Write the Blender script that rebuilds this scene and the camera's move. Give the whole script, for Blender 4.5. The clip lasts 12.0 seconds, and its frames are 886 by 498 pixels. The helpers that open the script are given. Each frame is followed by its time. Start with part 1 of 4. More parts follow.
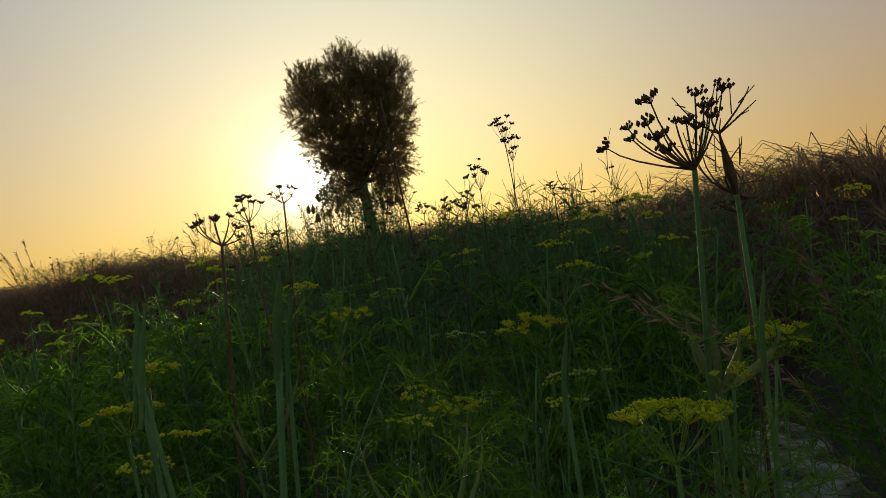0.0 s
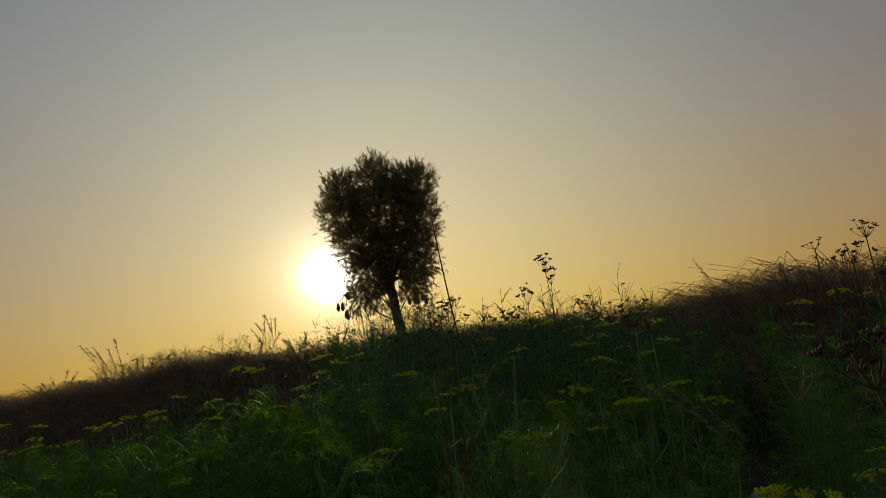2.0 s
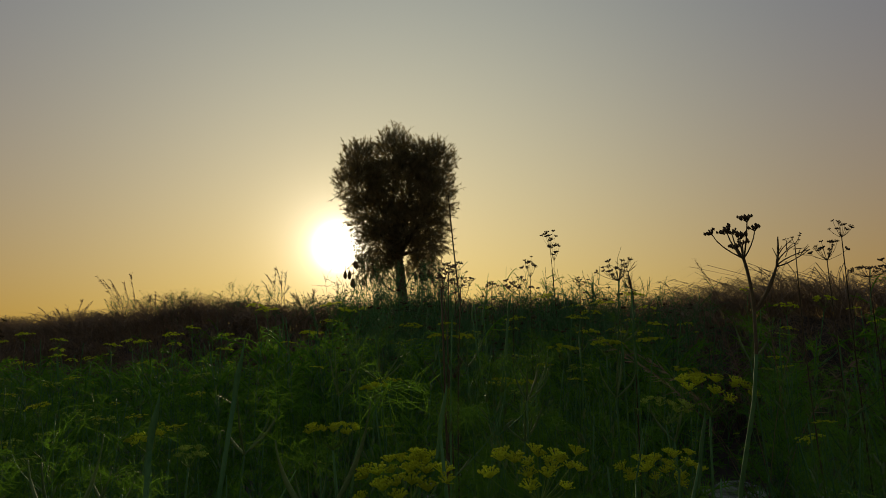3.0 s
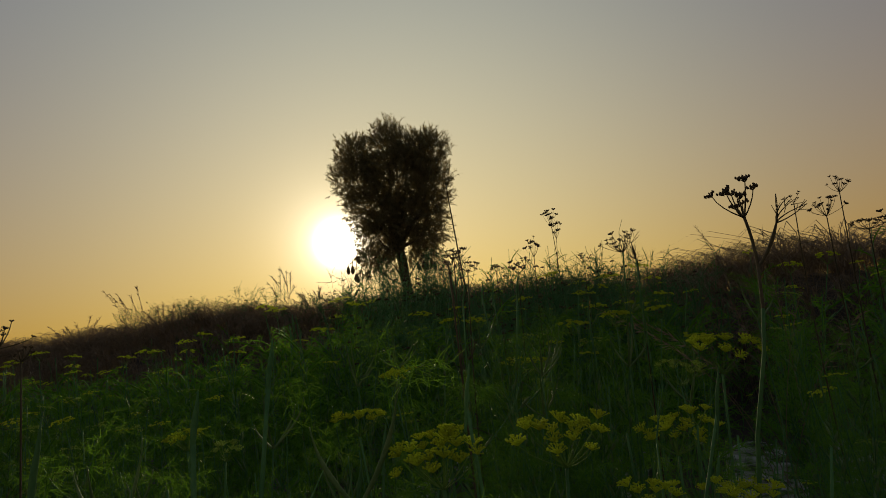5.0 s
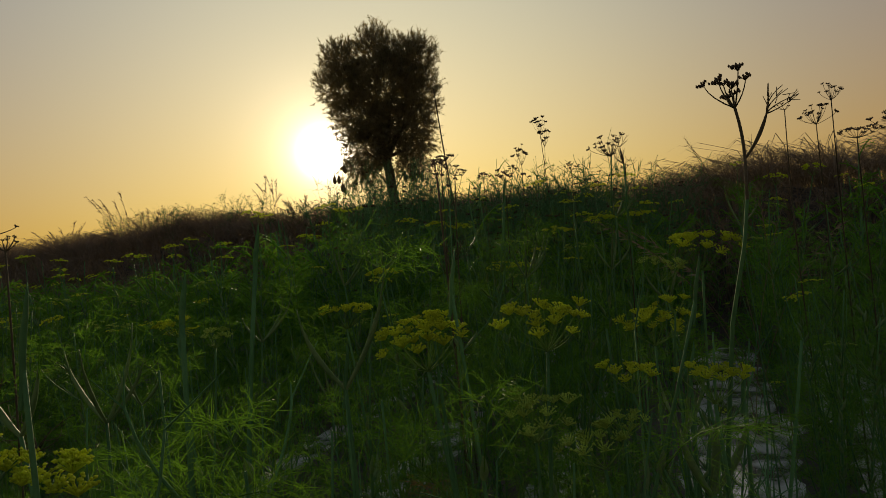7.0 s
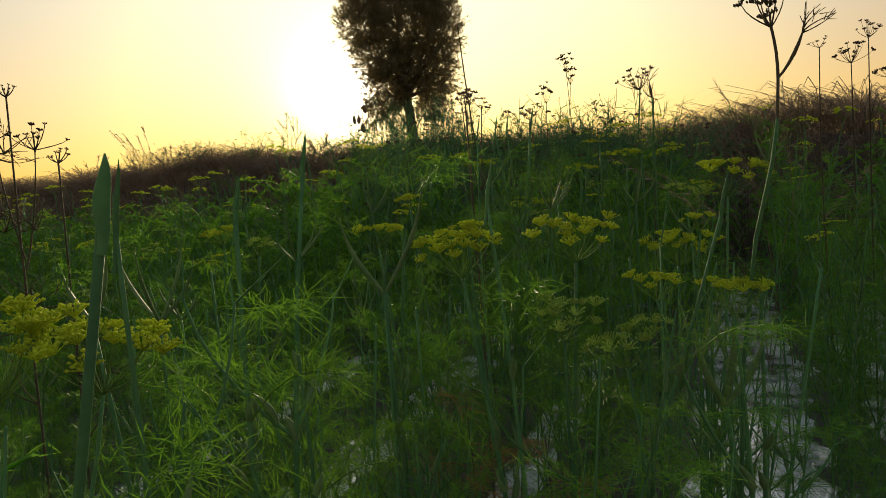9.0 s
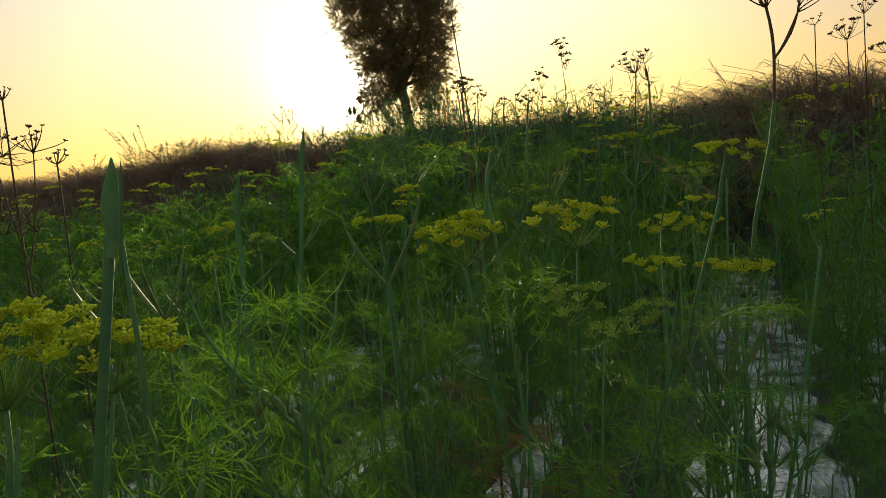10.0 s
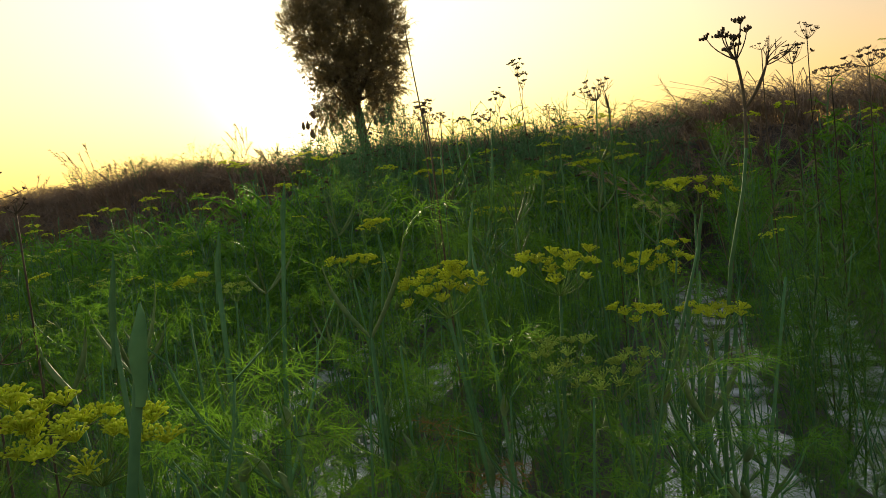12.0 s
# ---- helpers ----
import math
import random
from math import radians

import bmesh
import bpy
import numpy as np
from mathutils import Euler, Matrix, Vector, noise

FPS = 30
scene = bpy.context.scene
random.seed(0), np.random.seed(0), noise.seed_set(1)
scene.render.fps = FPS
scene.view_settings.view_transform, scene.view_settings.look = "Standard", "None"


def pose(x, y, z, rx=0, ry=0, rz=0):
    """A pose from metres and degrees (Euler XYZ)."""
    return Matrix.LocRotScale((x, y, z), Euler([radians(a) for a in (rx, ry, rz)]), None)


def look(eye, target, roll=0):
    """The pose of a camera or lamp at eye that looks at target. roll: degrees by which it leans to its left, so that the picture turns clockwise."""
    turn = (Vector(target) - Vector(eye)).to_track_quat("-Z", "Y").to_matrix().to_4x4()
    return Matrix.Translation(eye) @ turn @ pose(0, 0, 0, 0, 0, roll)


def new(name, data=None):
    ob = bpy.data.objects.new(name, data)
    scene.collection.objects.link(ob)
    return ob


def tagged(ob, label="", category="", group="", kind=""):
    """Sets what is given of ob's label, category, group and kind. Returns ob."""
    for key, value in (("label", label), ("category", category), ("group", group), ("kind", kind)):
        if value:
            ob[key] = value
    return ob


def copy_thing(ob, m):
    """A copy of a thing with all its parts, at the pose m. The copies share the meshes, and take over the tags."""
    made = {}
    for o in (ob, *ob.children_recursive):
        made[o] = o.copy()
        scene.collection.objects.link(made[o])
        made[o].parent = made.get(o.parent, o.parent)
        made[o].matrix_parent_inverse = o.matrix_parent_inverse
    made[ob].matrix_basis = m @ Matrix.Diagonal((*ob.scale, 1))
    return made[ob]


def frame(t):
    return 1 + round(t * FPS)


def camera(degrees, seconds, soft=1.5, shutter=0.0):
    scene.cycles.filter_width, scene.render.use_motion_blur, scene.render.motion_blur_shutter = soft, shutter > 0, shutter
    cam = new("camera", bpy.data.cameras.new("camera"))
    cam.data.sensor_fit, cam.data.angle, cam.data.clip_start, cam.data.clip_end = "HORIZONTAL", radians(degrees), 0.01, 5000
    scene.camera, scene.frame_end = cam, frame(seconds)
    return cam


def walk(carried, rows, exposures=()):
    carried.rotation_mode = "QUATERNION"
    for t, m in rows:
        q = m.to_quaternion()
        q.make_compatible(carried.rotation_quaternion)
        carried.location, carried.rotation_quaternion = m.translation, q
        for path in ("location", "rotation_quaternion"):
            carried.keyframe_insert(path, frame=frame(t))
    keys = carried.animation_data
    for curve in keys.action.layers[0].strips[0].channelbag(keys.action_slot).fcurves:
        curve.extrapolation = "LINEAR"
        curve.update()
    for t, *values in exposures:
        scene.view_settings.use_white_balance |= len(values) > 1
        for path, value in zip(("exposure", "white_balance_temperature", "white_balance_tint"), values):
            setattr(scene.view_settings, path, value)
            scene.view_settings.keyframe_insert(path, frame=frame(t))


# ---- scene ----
cam = camera(67.7, 12.0, soft=0.65)
ROWS = [
    (0, 0.1222, 0.2878, 1.3822, 90.43, 7.57, 0.65),
    (0.1, 0.1176, 0.2482, 1.3781, 90.39, 7.09, 0.87),
    (0.2, 0.1192, 0.189, 1.3783, 91.64, 7.97, 0.68),
    (0.3, 0.1074, 0.0723, 1.3646, 94.53, 8.29, 1.27),
    (0.5, 0.1147, -0.123, 1.3587, 93.39, 8.21, -0.8),
    (0.8, 0.131, -0.3332, 1.4763, 93.9, 10.86, -0.01),
    (1, 0.0855, -0.4718, 1.4983, 95.76, 11.23, 1.28),
    (1.5, -0.0541, -0.7681, 1.3986, 99.36, 6.99, -2.6),
    (1.7, -0.0861, -0.8723, 1.4226, 93.78, 7.15, 0.65),
    (2, -0.1309, -1.0036, 1.4257, 98.91, 7.53, 2.21),
    (2.5, -0.1549, -1.2385, 1.3381, 98.53, 5.43, -1.65),
    (3, -0.1475, -1.2624, 1.2632, 97.4, 0.78, 2.13),
    (3.2, -0.1372, -1.2673, 1.2539, 98.37, 3.93, 1.12),
    (4.8, -0.1696, -1.3067, 1.2397, 96.79, 4.36, 2.74),
    (5, -0.1614, -1.2933, 1.254, 96.39, 5.35, 2.76),
    (5.5, -0.1551, -1.277, 1.2571, 96.11, 6.61, 2.54),
    (6, -0.1609, -1.289, 1.2465, 95.81, 6.02, 2.52),
    (6.5, -0.1617, -1.2899, 1.2366, 93.23, 6.06, 0.56),
    (7, -0.1635, -1.29, 1.2246, 88.63, 4.76, 1.59),
    (7.2, -0.1656, -1.2972, 1.2114, 88.05, 3.95, 1.5),
    (8.8, -0.1865, -1.3364, 1.1893, 85.08, 3.72, 3.5),
    (9, -0.1887, -1.3366, 1.1864, 83.85, 3.6, 3.21),
    (9.5, -0.1916, -1.3405, 1.188, 84.02, 4.23, 3.52),
    (10, -0.1906, -1.3404, 1.1889, 82.86, 5.28, 2.99),
    (10.5, -0.1929, -1.3334, 1.2106, 80.34, 6.69, 3.1),
    (11, -0.1989, -1.3281, 1.2247, 80.88, 6.58, 2.99),
    (11.5, -0.2047, -1.3336, 1.2417, 82.27, 6.67, 0.5),
    (12, -0.2216, -1.3304, 1.2437, 83.54, 6.14, -0.92),
]
EXPOSURE = [(0.0, 0.7, 6500), (0.5, 0.4, 6500), (1.0, 0.15, 6500), (1.5, 0.0, 6400), (3.0, 0.0, 6400), (6.0, 0.05, 6500), (6.5, 0.1, 6500), (7.0, 0.3, 6500), (8.8, 1.2, 6300), (9.5, 1.35, 6300), (10.0, 1.4, 6300), (10.5, 2.0, 6300), (11.0, 2.0, 6300), (11.5, 1.7, 6300), (12.0, 1.65, 6300)]
walk(cam, [(t, pose(x, y, z, rx, ry, rz)) for t, x, y, z, rx, ry, rz in ROWS], [(t, stops, kelvin, 14) for t, stops, kelvin in EXPOSURE])

# ---- sky and sun ----
SUN_AZ, SUN_EL = radians(-11.1), radians(7.65)
SUN_DIR = Vector((math.sin(SUN_AZ) * math.cos(SUN_EL), math.cos(SUN_AZ) * math.cos(SUN_EL), math.sin(SUN_EL)))


def build_world():
    """A clear sky through evening haze: the upper sky fades into the warm haze of the horizon, and both brighten towards the sun."""
    world = bpy.data.worlds.new("evening_sky")
    scene.world = world
    world.use_nodes = True
    nt = world.node_tree
    nt.nodes.clear()

    def node(kind, op=None, **values):
        n = nt.nodes.new(kind)
        if op:
            n.operation = op
        for key, value in values.items():
            n.inputs[int(key[1:])].default_value = value
        return n

    def math_node(op, a, b):
        n = node("ShaderNodeMath", op)
        for k, v in enumerate((a, b)):
            if isinstance(v, (int, float)):
                n.inputs[k].default_value = v
            else:
                nt.links.new(v, n.inputs[k])
        return n.outputs[0]

    def scaled(colour, factor):
        n = node("ShaderNodeVectorMath", "SCALE")
        n.inputs[0].default_value = colour
        nt.links.new(factor, n.inputs["Scale"])
        return n.outputs[0]

    def add(a, b):
        n = node("ShaderNodeVectorMath", "ADD")
        for k, v in enumerate((a, b)):
            if isinstance(v, tuple):
                n.inputs[k].default_value = v
            else:
                nt.links.new(v, n.inputs[k])
        return n.outputs[0]

    tc = node("ShaderNodeTexCoord")
    dot = node("ShaderNodeVectorMath", "DOT_PRODUCT")
    dot.inputs[1].default_value = SUN_DIR
    nt.links.new(tc.outputs["Generated"], dot.inputs[0])
    near = math_node("MAXIMUM", dot.outputs["Value"], 0.0)
    split = node("ShaderNodeSeparateXYZ")
    nt.links.new(tc.outputs["Generated"], split.inputs[0])
    height = math_node("MAXIMUM", split.outputs["Z"], 0.0)
    haze = math_node("POWER", math_node("SUBTRACT", 1.0, height), HAZE_POWER)
    broad = node("ShaderNodeVectorMath", "DOT_PRODUCT")
    broad.inputs[1].default_value = (math.sin(HAZE_AZ) * math.cos(SUN_EL), math.cos(HAZE_AZ) * math.cos(SUN_EL), math.sin(SUN_EL))
    nt.links.new(tc.outputs["Generated"], broad.inputs[0])
    wide = math_node("POWER", math_node("MAXIMUM", broad.outputs["Value"], 0.0), 8.0)
    sky = node("ShaderNodeTexSky")
    sky.sky_type, sky.sun_disc = "NISHITA", False
    sky.sun_elevation, sky.sun_rotation = SUN_EL, SUN_AZ
    sky.altitude, sky.air_density, sky.dust_density, sky.ozone_density = 0, 1.0, 0.6, 1.5
    clear = node("ShaderNodeVectorMath", "SCALE")
    nt.links.new(sky.outputs[0], clear.inputs[0])
    clear.inputs["Scale"].default_value = SKY_STRENGTH
    upper = add(add(clear.outputs[0], HIGH[0]), scaled(HIGH[1], wide))
    lower = add(LOW[0], scaled(LOW[1], wide))
    mix = node("ShaderNodeMix")
    mix.data_type = "VECTOR"
    nt.links.new(haze, mix.inputs[0])
    nt.links.new(upper, mix.inputs[4])
    nt.links.new(lower, mix.inputs[5])
    light = mix.outputs[1]
    for power, gain, colour in AUREOLE:
        light = add(light, scaled(tuple(c * gain for c in colour), math_node("POWER", near, power)))
    bg = node("ShaderNodeBackground")
    nt.links.new(light, bg.inputs["Color"])
    bg.inputs["Strength"].default_value = 1.0
    out = node("ShaderNodeOutputWorld")
    nt.links.new(bg.outputs[0], out.inputs["Surface"])


SKY_STRENGTH, HAZE_POWER, HAZE_AZ = 0.022, 3.6, radians(-6.0)
HIGH = ((0.098, 0.114, 0.145), (0.3, 0.315, 0.18))
LOW = ((0.33, 0.17, 0.016), (0.46, 0.36, 0.07))
AUREOLE = [(5000, 12.0, (1, 0.95, 0.8)), (900, 0.8, (1, 0.95, 0.78)), (230, 0.34, (1, 0.88, 0.58))]
build_world()
sun_data = bpy.data.lights.new("sun", "SUN")
sun_data.energy, sun_data.angle, sun_data.color = 2.1, radians(0.6), (1.0, 0.78, 0.48)
sun = new("sun", sun_data)
sun.matrix_world = look((SUN_DIR * 200)[:], (0, 0, 0))

# ---- materials ----


def material(name, colour, other=None, rough=0.6, scale=30.0, bump=0.0, through_light=0.0, spec=0.3, each=0.0, fine=None, passed=(1, 1, 1)):
    """Two-scale noise between two colours; through_light: share of light that passes thin leaves; each: change from thing to thing; passed: tint of the light that passes."""
    m = bpy.data.materials.new(name)
    m.use_nodes = True
    nt = m.node_tree
    b = nt.nodes["Principled BSDF"]
    out = nt.nodes["Material Output"]
    tc = nt.nodes.new("ShaderNodeTexCoord")
    n1, n2 = nt.nodes.new("ShaderNodeTexNoise"), nt.nodes.new("ShaderNodeTexNoise")
    n1.inputs["Scale"].default_value, n2.inputs["Scale"].default_value = scale, fine or scale * 9
    n1.inputs["Detail"].default_value = 5
    for n in (n1, n2):
        nt.links.new(tc.outputs["Object"], n.inputs["Vector"])
    mix = nt.nodes.new("ShaderNodeMath")
    mix.operation = "MULTIPLY_ADD"
    mix.inputs[1].default_value = 0.35
    nt.links.new(n2.outputs["Fac"], mix.inputs[0])
    half = nt.nodes.new("ShaderNodeMath")
    half.operation = "MULTIPLY"
    half.inputs[1].default_value = 0.65
    nt.links.new(n1.outputs["Fac"], half.inputs[0])
    nt.links.new(half.outputs[0], mix.inputs[2])
    ramp = nt.nodes.new("ShaderNodeValToRGB")
    ramp.color_ramp.elements[0].position, ramp.color_ramp.elements[1].position = 0.36, 0.64
    ramp.color_ramp.elements[0].color = (*colour, 1)
    ramp.color_ramp.elements[1].color = (*(other or [c * 1.6 for c in colour]), 1)
    nt.links.new(mix.outputs[0], ramp.inputs[0])
    tint = ramp.outputs[0]
    if each:
        info = nt.nodes.new("ShaderNodeObjectInfo")
        hsv = nt.nodes.new("ShaderNodeHueSaturation")
        span = nt.nodes.new("ShaderNodeMapRange")
        span.inputs["To Min"].default_value, span.inputs["To Max"].default_value = 1 - each, 1 + each
        nt.links.new(info.outputs["Random"], span.inputs["Value"])
        nt.links.new(span.outputs[0], hsv.inputs["Value"])
        nt.links.new(tint, hsv.inputs["Color"])
        tint = hsv.outputs[0]
    nt.links.new(tint, b.inputs["Base Color"])
    b.inputs["Roughness"].default_value = rough
    b.inputs["Specular IOR Level"].default_value = spec
    if bump:
        bp = nt.nodes.new("ShaderNodeBump")
        bp.inputs["Strength"].default_value, bp.inputs["Distance"].default_value = bump, 0.01
        nt.links.new(mix.outputs[0], bp.inputs["Height"])
        nt.links.new(bp.outputs[0], b.inputs["Normal"])
    if through_light:
        tr = nt.nodes.new("ShaderNodeBsdfTranslucent")
        warm = nt.nodes.new("ShaderNodeVectorMath")
        warm.operation = "MULTIPLY"
        warm.inputs[1].default_value = passed
        nt.links.new(tint, warm.inputs[0])
        nt.links.new(warm.outputs[0], tr.inputs["Color"])
        ms = nt.nodes.new("ShaderNodeMixShader")
        ms.inputs[0].default_value = through_light
        nt.links.new(b.outputs[0], ms.inputs[1])
        nt.links.new(tr.outputs[0], ms.inputs[2])
        nt.links.new(ms.outputs[0], out.inputs["Surface"])
    return m


STEM = material("fennel_stem", (0.06, 0.155, 0.056), (0.1, 0.225, 0.078), 0.6, 14, 0.1, 0.15, 0.03, 0.2)
RAY = material("umbel_ray", (0.13, 0.24, 0.05), (0.18, 0.3, 0.07), 0.75, 14, 0, 0.35, 0.02, 0.2)
LEAF = material("fennel_leaf", (0.071, 0.194, 0.019), (0.126, 0.298, 0.034), 0.5, 9, 0, 0.58, 0.08, 0.3, passed=(1.15, 1.0, 0.55))
FLOWER = material("fennel_flower", (0.46, 0.54, 0.028), (0.6, 0.69, 0.055), 0.8, 40, 0, 0.55, 0.05, 0.15)
BUD = material("fennel_bud", (0.27, 0.4, 0.06), (0.38, 0.52, 0.09), 0.8, 40, 0, 0.4, 0.05, 0.15)
SHEATH = material("leaf_sheath", (0.1, 0.18, 0.06), (0.18, 0.27, 0.1), 0.5, 25, 0.05, 0.25, 0.07, 0.2)
DRYSTEM = material("dry_stem", (0.056, 0.048, 0.028), (0.1, 0.088, 0.05), 0.85, 30, 0.2, 0, 0.06, 0.2)
SEED = material("seed_head", (0.05, 0.035, 0.018), (0.1, 0.075, 0.04), 0.8, 200, 0.2, 0, 0.2, 0.2)
DRYGRASS = material("dry_grass", (0.15, 0.11, 0.07), (0.32, 0.24, 0.14), 0.7, 3, 0, 0.45, 0.15, 0.2)
DRYLEAF = material("withered_leaf", (0.2, 0.1, 0.02), (0.3, 0.17, 0.04), 0.6, 10, 0, 0.4, 0.3)
BARK = material("bark", (0.06, 0.045, 0.03), (0.13, 0.1, 0.07), 0.9, 5, 0.6, 0, 0.2)
TREELEAF = material("tree_leaf", (0.16, 0.165, 0.08), (0.26, 0.25, 0.13), 0.6, 2, 0, 0.6, 0.15, passed=(1.5, 1.2, 1.0))
NEST = material("woven_straw", (0.1, 0.075, 0.04), (0.18, 0.13, 0.07), 0.9, 20, 0.4, 0, 0.2)
SOIL = material("wet_soil", (0.03, 0.024, 0.016), (0.075, 0.06, 0.04), 0.75, 2.2, 0.8, 0, 0.4)


def water_material():
    """Shallow muddy water, mirror-like, with patches of silt and scum paled to paint in the reflected sky."""
    m = bpy.data.materials.new("still_water")
    m.use_nodes = True
    nt = m.node_tree
    b = nt.nodes["Principled BSDF"]
    b.inputs["IOR"].default_value = 4.0
    tc = nt.nodes.new("ShaderNodeTexCoord")
    patch, n = nt.nodes.new("ShaderNodeTexNoise"), nt.nodes.new("ShaderNodeTexNoise")
    patch.inputs["Scale"].default_value, patch.inputs["Detail"].default_value = 6, 5
    n.inputs["Scale"].default_value, n.inputs["Detail"].default_value = 9, 4
    for q in (patch, n):
        nt.links.new(tc.outputs["Object"], q.inputs["Vector"])
    # silt tones; the near-white end is sky reflection put into the base colour
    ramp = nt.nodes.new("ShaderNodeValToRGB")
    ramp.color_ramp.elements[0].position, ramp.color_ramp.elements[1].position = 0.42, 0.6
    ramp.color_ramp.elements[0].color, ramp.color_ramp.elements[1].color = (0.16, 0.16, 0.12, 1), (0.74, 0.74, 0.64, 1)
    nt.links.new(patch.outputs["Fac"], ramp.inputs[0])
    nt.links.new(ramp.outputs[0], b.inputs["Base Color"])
    gloss = nt.nodes.new("ShaderNodeMapRange")
    gloss.inputs["From Min"].default_value, gloss.inputs["From Max"].default_value = 0.5, 0.7
    gloss.inputs["To Min"].default_value, gloss.inputs["To Max"].default_value = 0.02, 0.06
    nt.links.new(patch.outputs["Fac"], gloss.inputs["Value"])
    nt.links.new(gloss.outputs[0], b.inputs["Roughness"])
    bp = nt.nodes.new("ShaderNodeBump")
    bp.inputs["Strength"].default_value, bp.inputs["Distance"].default_value = 0.05, 0.01
    nt.links.new(n.outputs["Fac"], bp.inputs["Height"])
    nt.links.new(bp.outputs[0], b.inputs["Normal"])
    return m


WATER = water_material()

# ---- mesh building ----
rng = random.Random(7)


class Geo:
    """Collects vertices and faces of one mesh."""

    def __init__(self):
        self.v, self.f = [], []

    def tube(self, pts, r0, r1, sides=5, bulge=None):
        pts = [Vector(p) for p in pts]
        n = len(pts)
        base = len(self.v)
        for i, p in enumerate(pts):
            d = (pts[min(i + 1, n - 1)] - pts[max(i - 1, 0)])
            d = d.normalized() if d.length > 1e-9 else Vector((0, 0, 1))
            u = d.orthogonal().normalized() if i == 0 else (u - d * u.dot(d)).normalized()
            w = d.cross(u)
            r = r0 + (r1 - r0) * i / (n - 1)
            if bulge:
                r *= bulge[i]
            for k in range(sides):
                a = 2 * math.pi * k / sides
                self.v.append(tuple(p + u * (r * math.cos(a)) + w * (r * math.sin(a))))
        for i in range(n - 1):
            for k in range(sides):
                a, b = base + i * sides + k, base + i * sides + (k + 1) % sides
                self.f.append((a, b, b + sides, a + sides))
        self.f.append(tuple(range(base + (n - 1) * sides, base + n * sides)))

    def ribbon(self, pts, width, side):
        """A thin leaf blade that ends in a point."""
        base, n = len(self.v), len(pts)
        for i, p in enumerate(pts):
            if i == n - 1:
                self.v.append(tuple(p))
            else:
                w = side * (width * (0.5 if i else 0.35))
                self.v.append(tuple(p - w))
                self.v.append(tuple(p + w))
        for i in range(n - 2):
            a = base + 2 * i
            self.f.append((a, a + 1, a + 3, a + 2))
        a = base + 2 * (n - 2)
        self.f.append((a, a + 1, a + 2))

    def blob(self, c, r, flat=1.0):
        b = len(self.v)
        x, y, z = c
        self.v += [(x + r, y, z), (x, y + r, z), (x - r, y, z), (x, y - r, z), (x, y, z + r * flat), (x, y, z - r * flat)]
        for k in range(4):
            j = (k + 1) % 4
            self.f += [(b + k, b + j, b + 4), (b + j, b + k, b + 5)]

    def mesh(self, name, mat):
        me = bpy.data.meshes.new(name)
        me.from_pydata(self.v, [], self.f)
        me.materials.append(mat)
        me.polygons.foreach_set("use_smooth", [True] * len(me.polygons))
        me.update()
        return me


def part(name, geo, mat, parent, label="", kind=""):
    ob = new(name, geo.mesh(name, mat))
    ob.parent = parent
    return tagged(ob, label, kind=kind)


def thing(name, label, category, group=""):
    return tagged(new(name), label, category, group)


def rand_dir(r, lift=0.0):
    a = r.uniform(0, 2 * math.pi)
    z = r.uniform(-1, 1)
    s = math.sqrt(1 - z * z)
    return (Vector((s * math.cos(a), s * math.sin(a), z)) + Vector((0, 0, lift))).normalized()


def arc(a, b, bend, n):
    """n + 1 points from a to b, bowed by the vector bend."""
    a, b, bend = Vector(a), Vector(b), Vector(bend)
    return [a.lerp(b, i / n) + bend * (4 * (i / n) * (1 - i / n)) for i in range(n + 1)]


def feather(g, start, way, length, r, width, threads=6, pinnae=6, curl=False, straight=False):
    """A fennel leaf: a thin rib with branches of drooping threads."""
    way = way.normalized()
    tip = start + way * length + Vector((0, 0, -0.3 * length * r.random()))
    rib = arc(start, tip, (0, 0, 0.1 * length), 4)
    g.tube(rib, width * 1.2, width * 0.5, 3)
    side = way.cross(Vector((0, 0, 1)))
    side = side.normalized() if side.length > 1e-3 else Vector((1, 0, 0))
    for i in range(1, pinnae + 1):
        f = 0.12 + 0.88 * i / (pinnae + 0.5)
        p = start.lerp(tip, f) + Vector((0, 0, 0.4 * length * f * (1 - f)))
        for s in (-1, 1):
            d = (way * 0.5 + side * (0.9 * s) + rand_dir(r) * 0.7).normalized()
            ln = length * (0.42 - 0.26 * f) * r.uniform(0.6, 1.3)
            q = p + d * ln + Vector((0, 0, -0.15 * ln))
            g.ribbon([p, p.lerp(q, 0.5) + Vector((0, 0, 0.06 * ln)), q], width, d.orthogonal().normalized())
            for k in range(threads):
                o = p.lerp(q, (k + 1) / (threads + 0.3))
                e = (d * 0.9 + rand_dir(r) * 0.95).normalized()
                le = ln * r.uniform(0.4, 0.95)
                end = o + e * le + Vector((0, 0, -0.25 * le))
                bow = rand_dir(r) * (0.09 * le)
                pts = arc(o, end, bow, 2) if curl else [o, end] if straight else [o, o.lerp(end, 0.55) + bow * 0.6, end]
                g.ribbon(pts, width, e.orthogonal().normalized())


HEAD_MESHES = {}


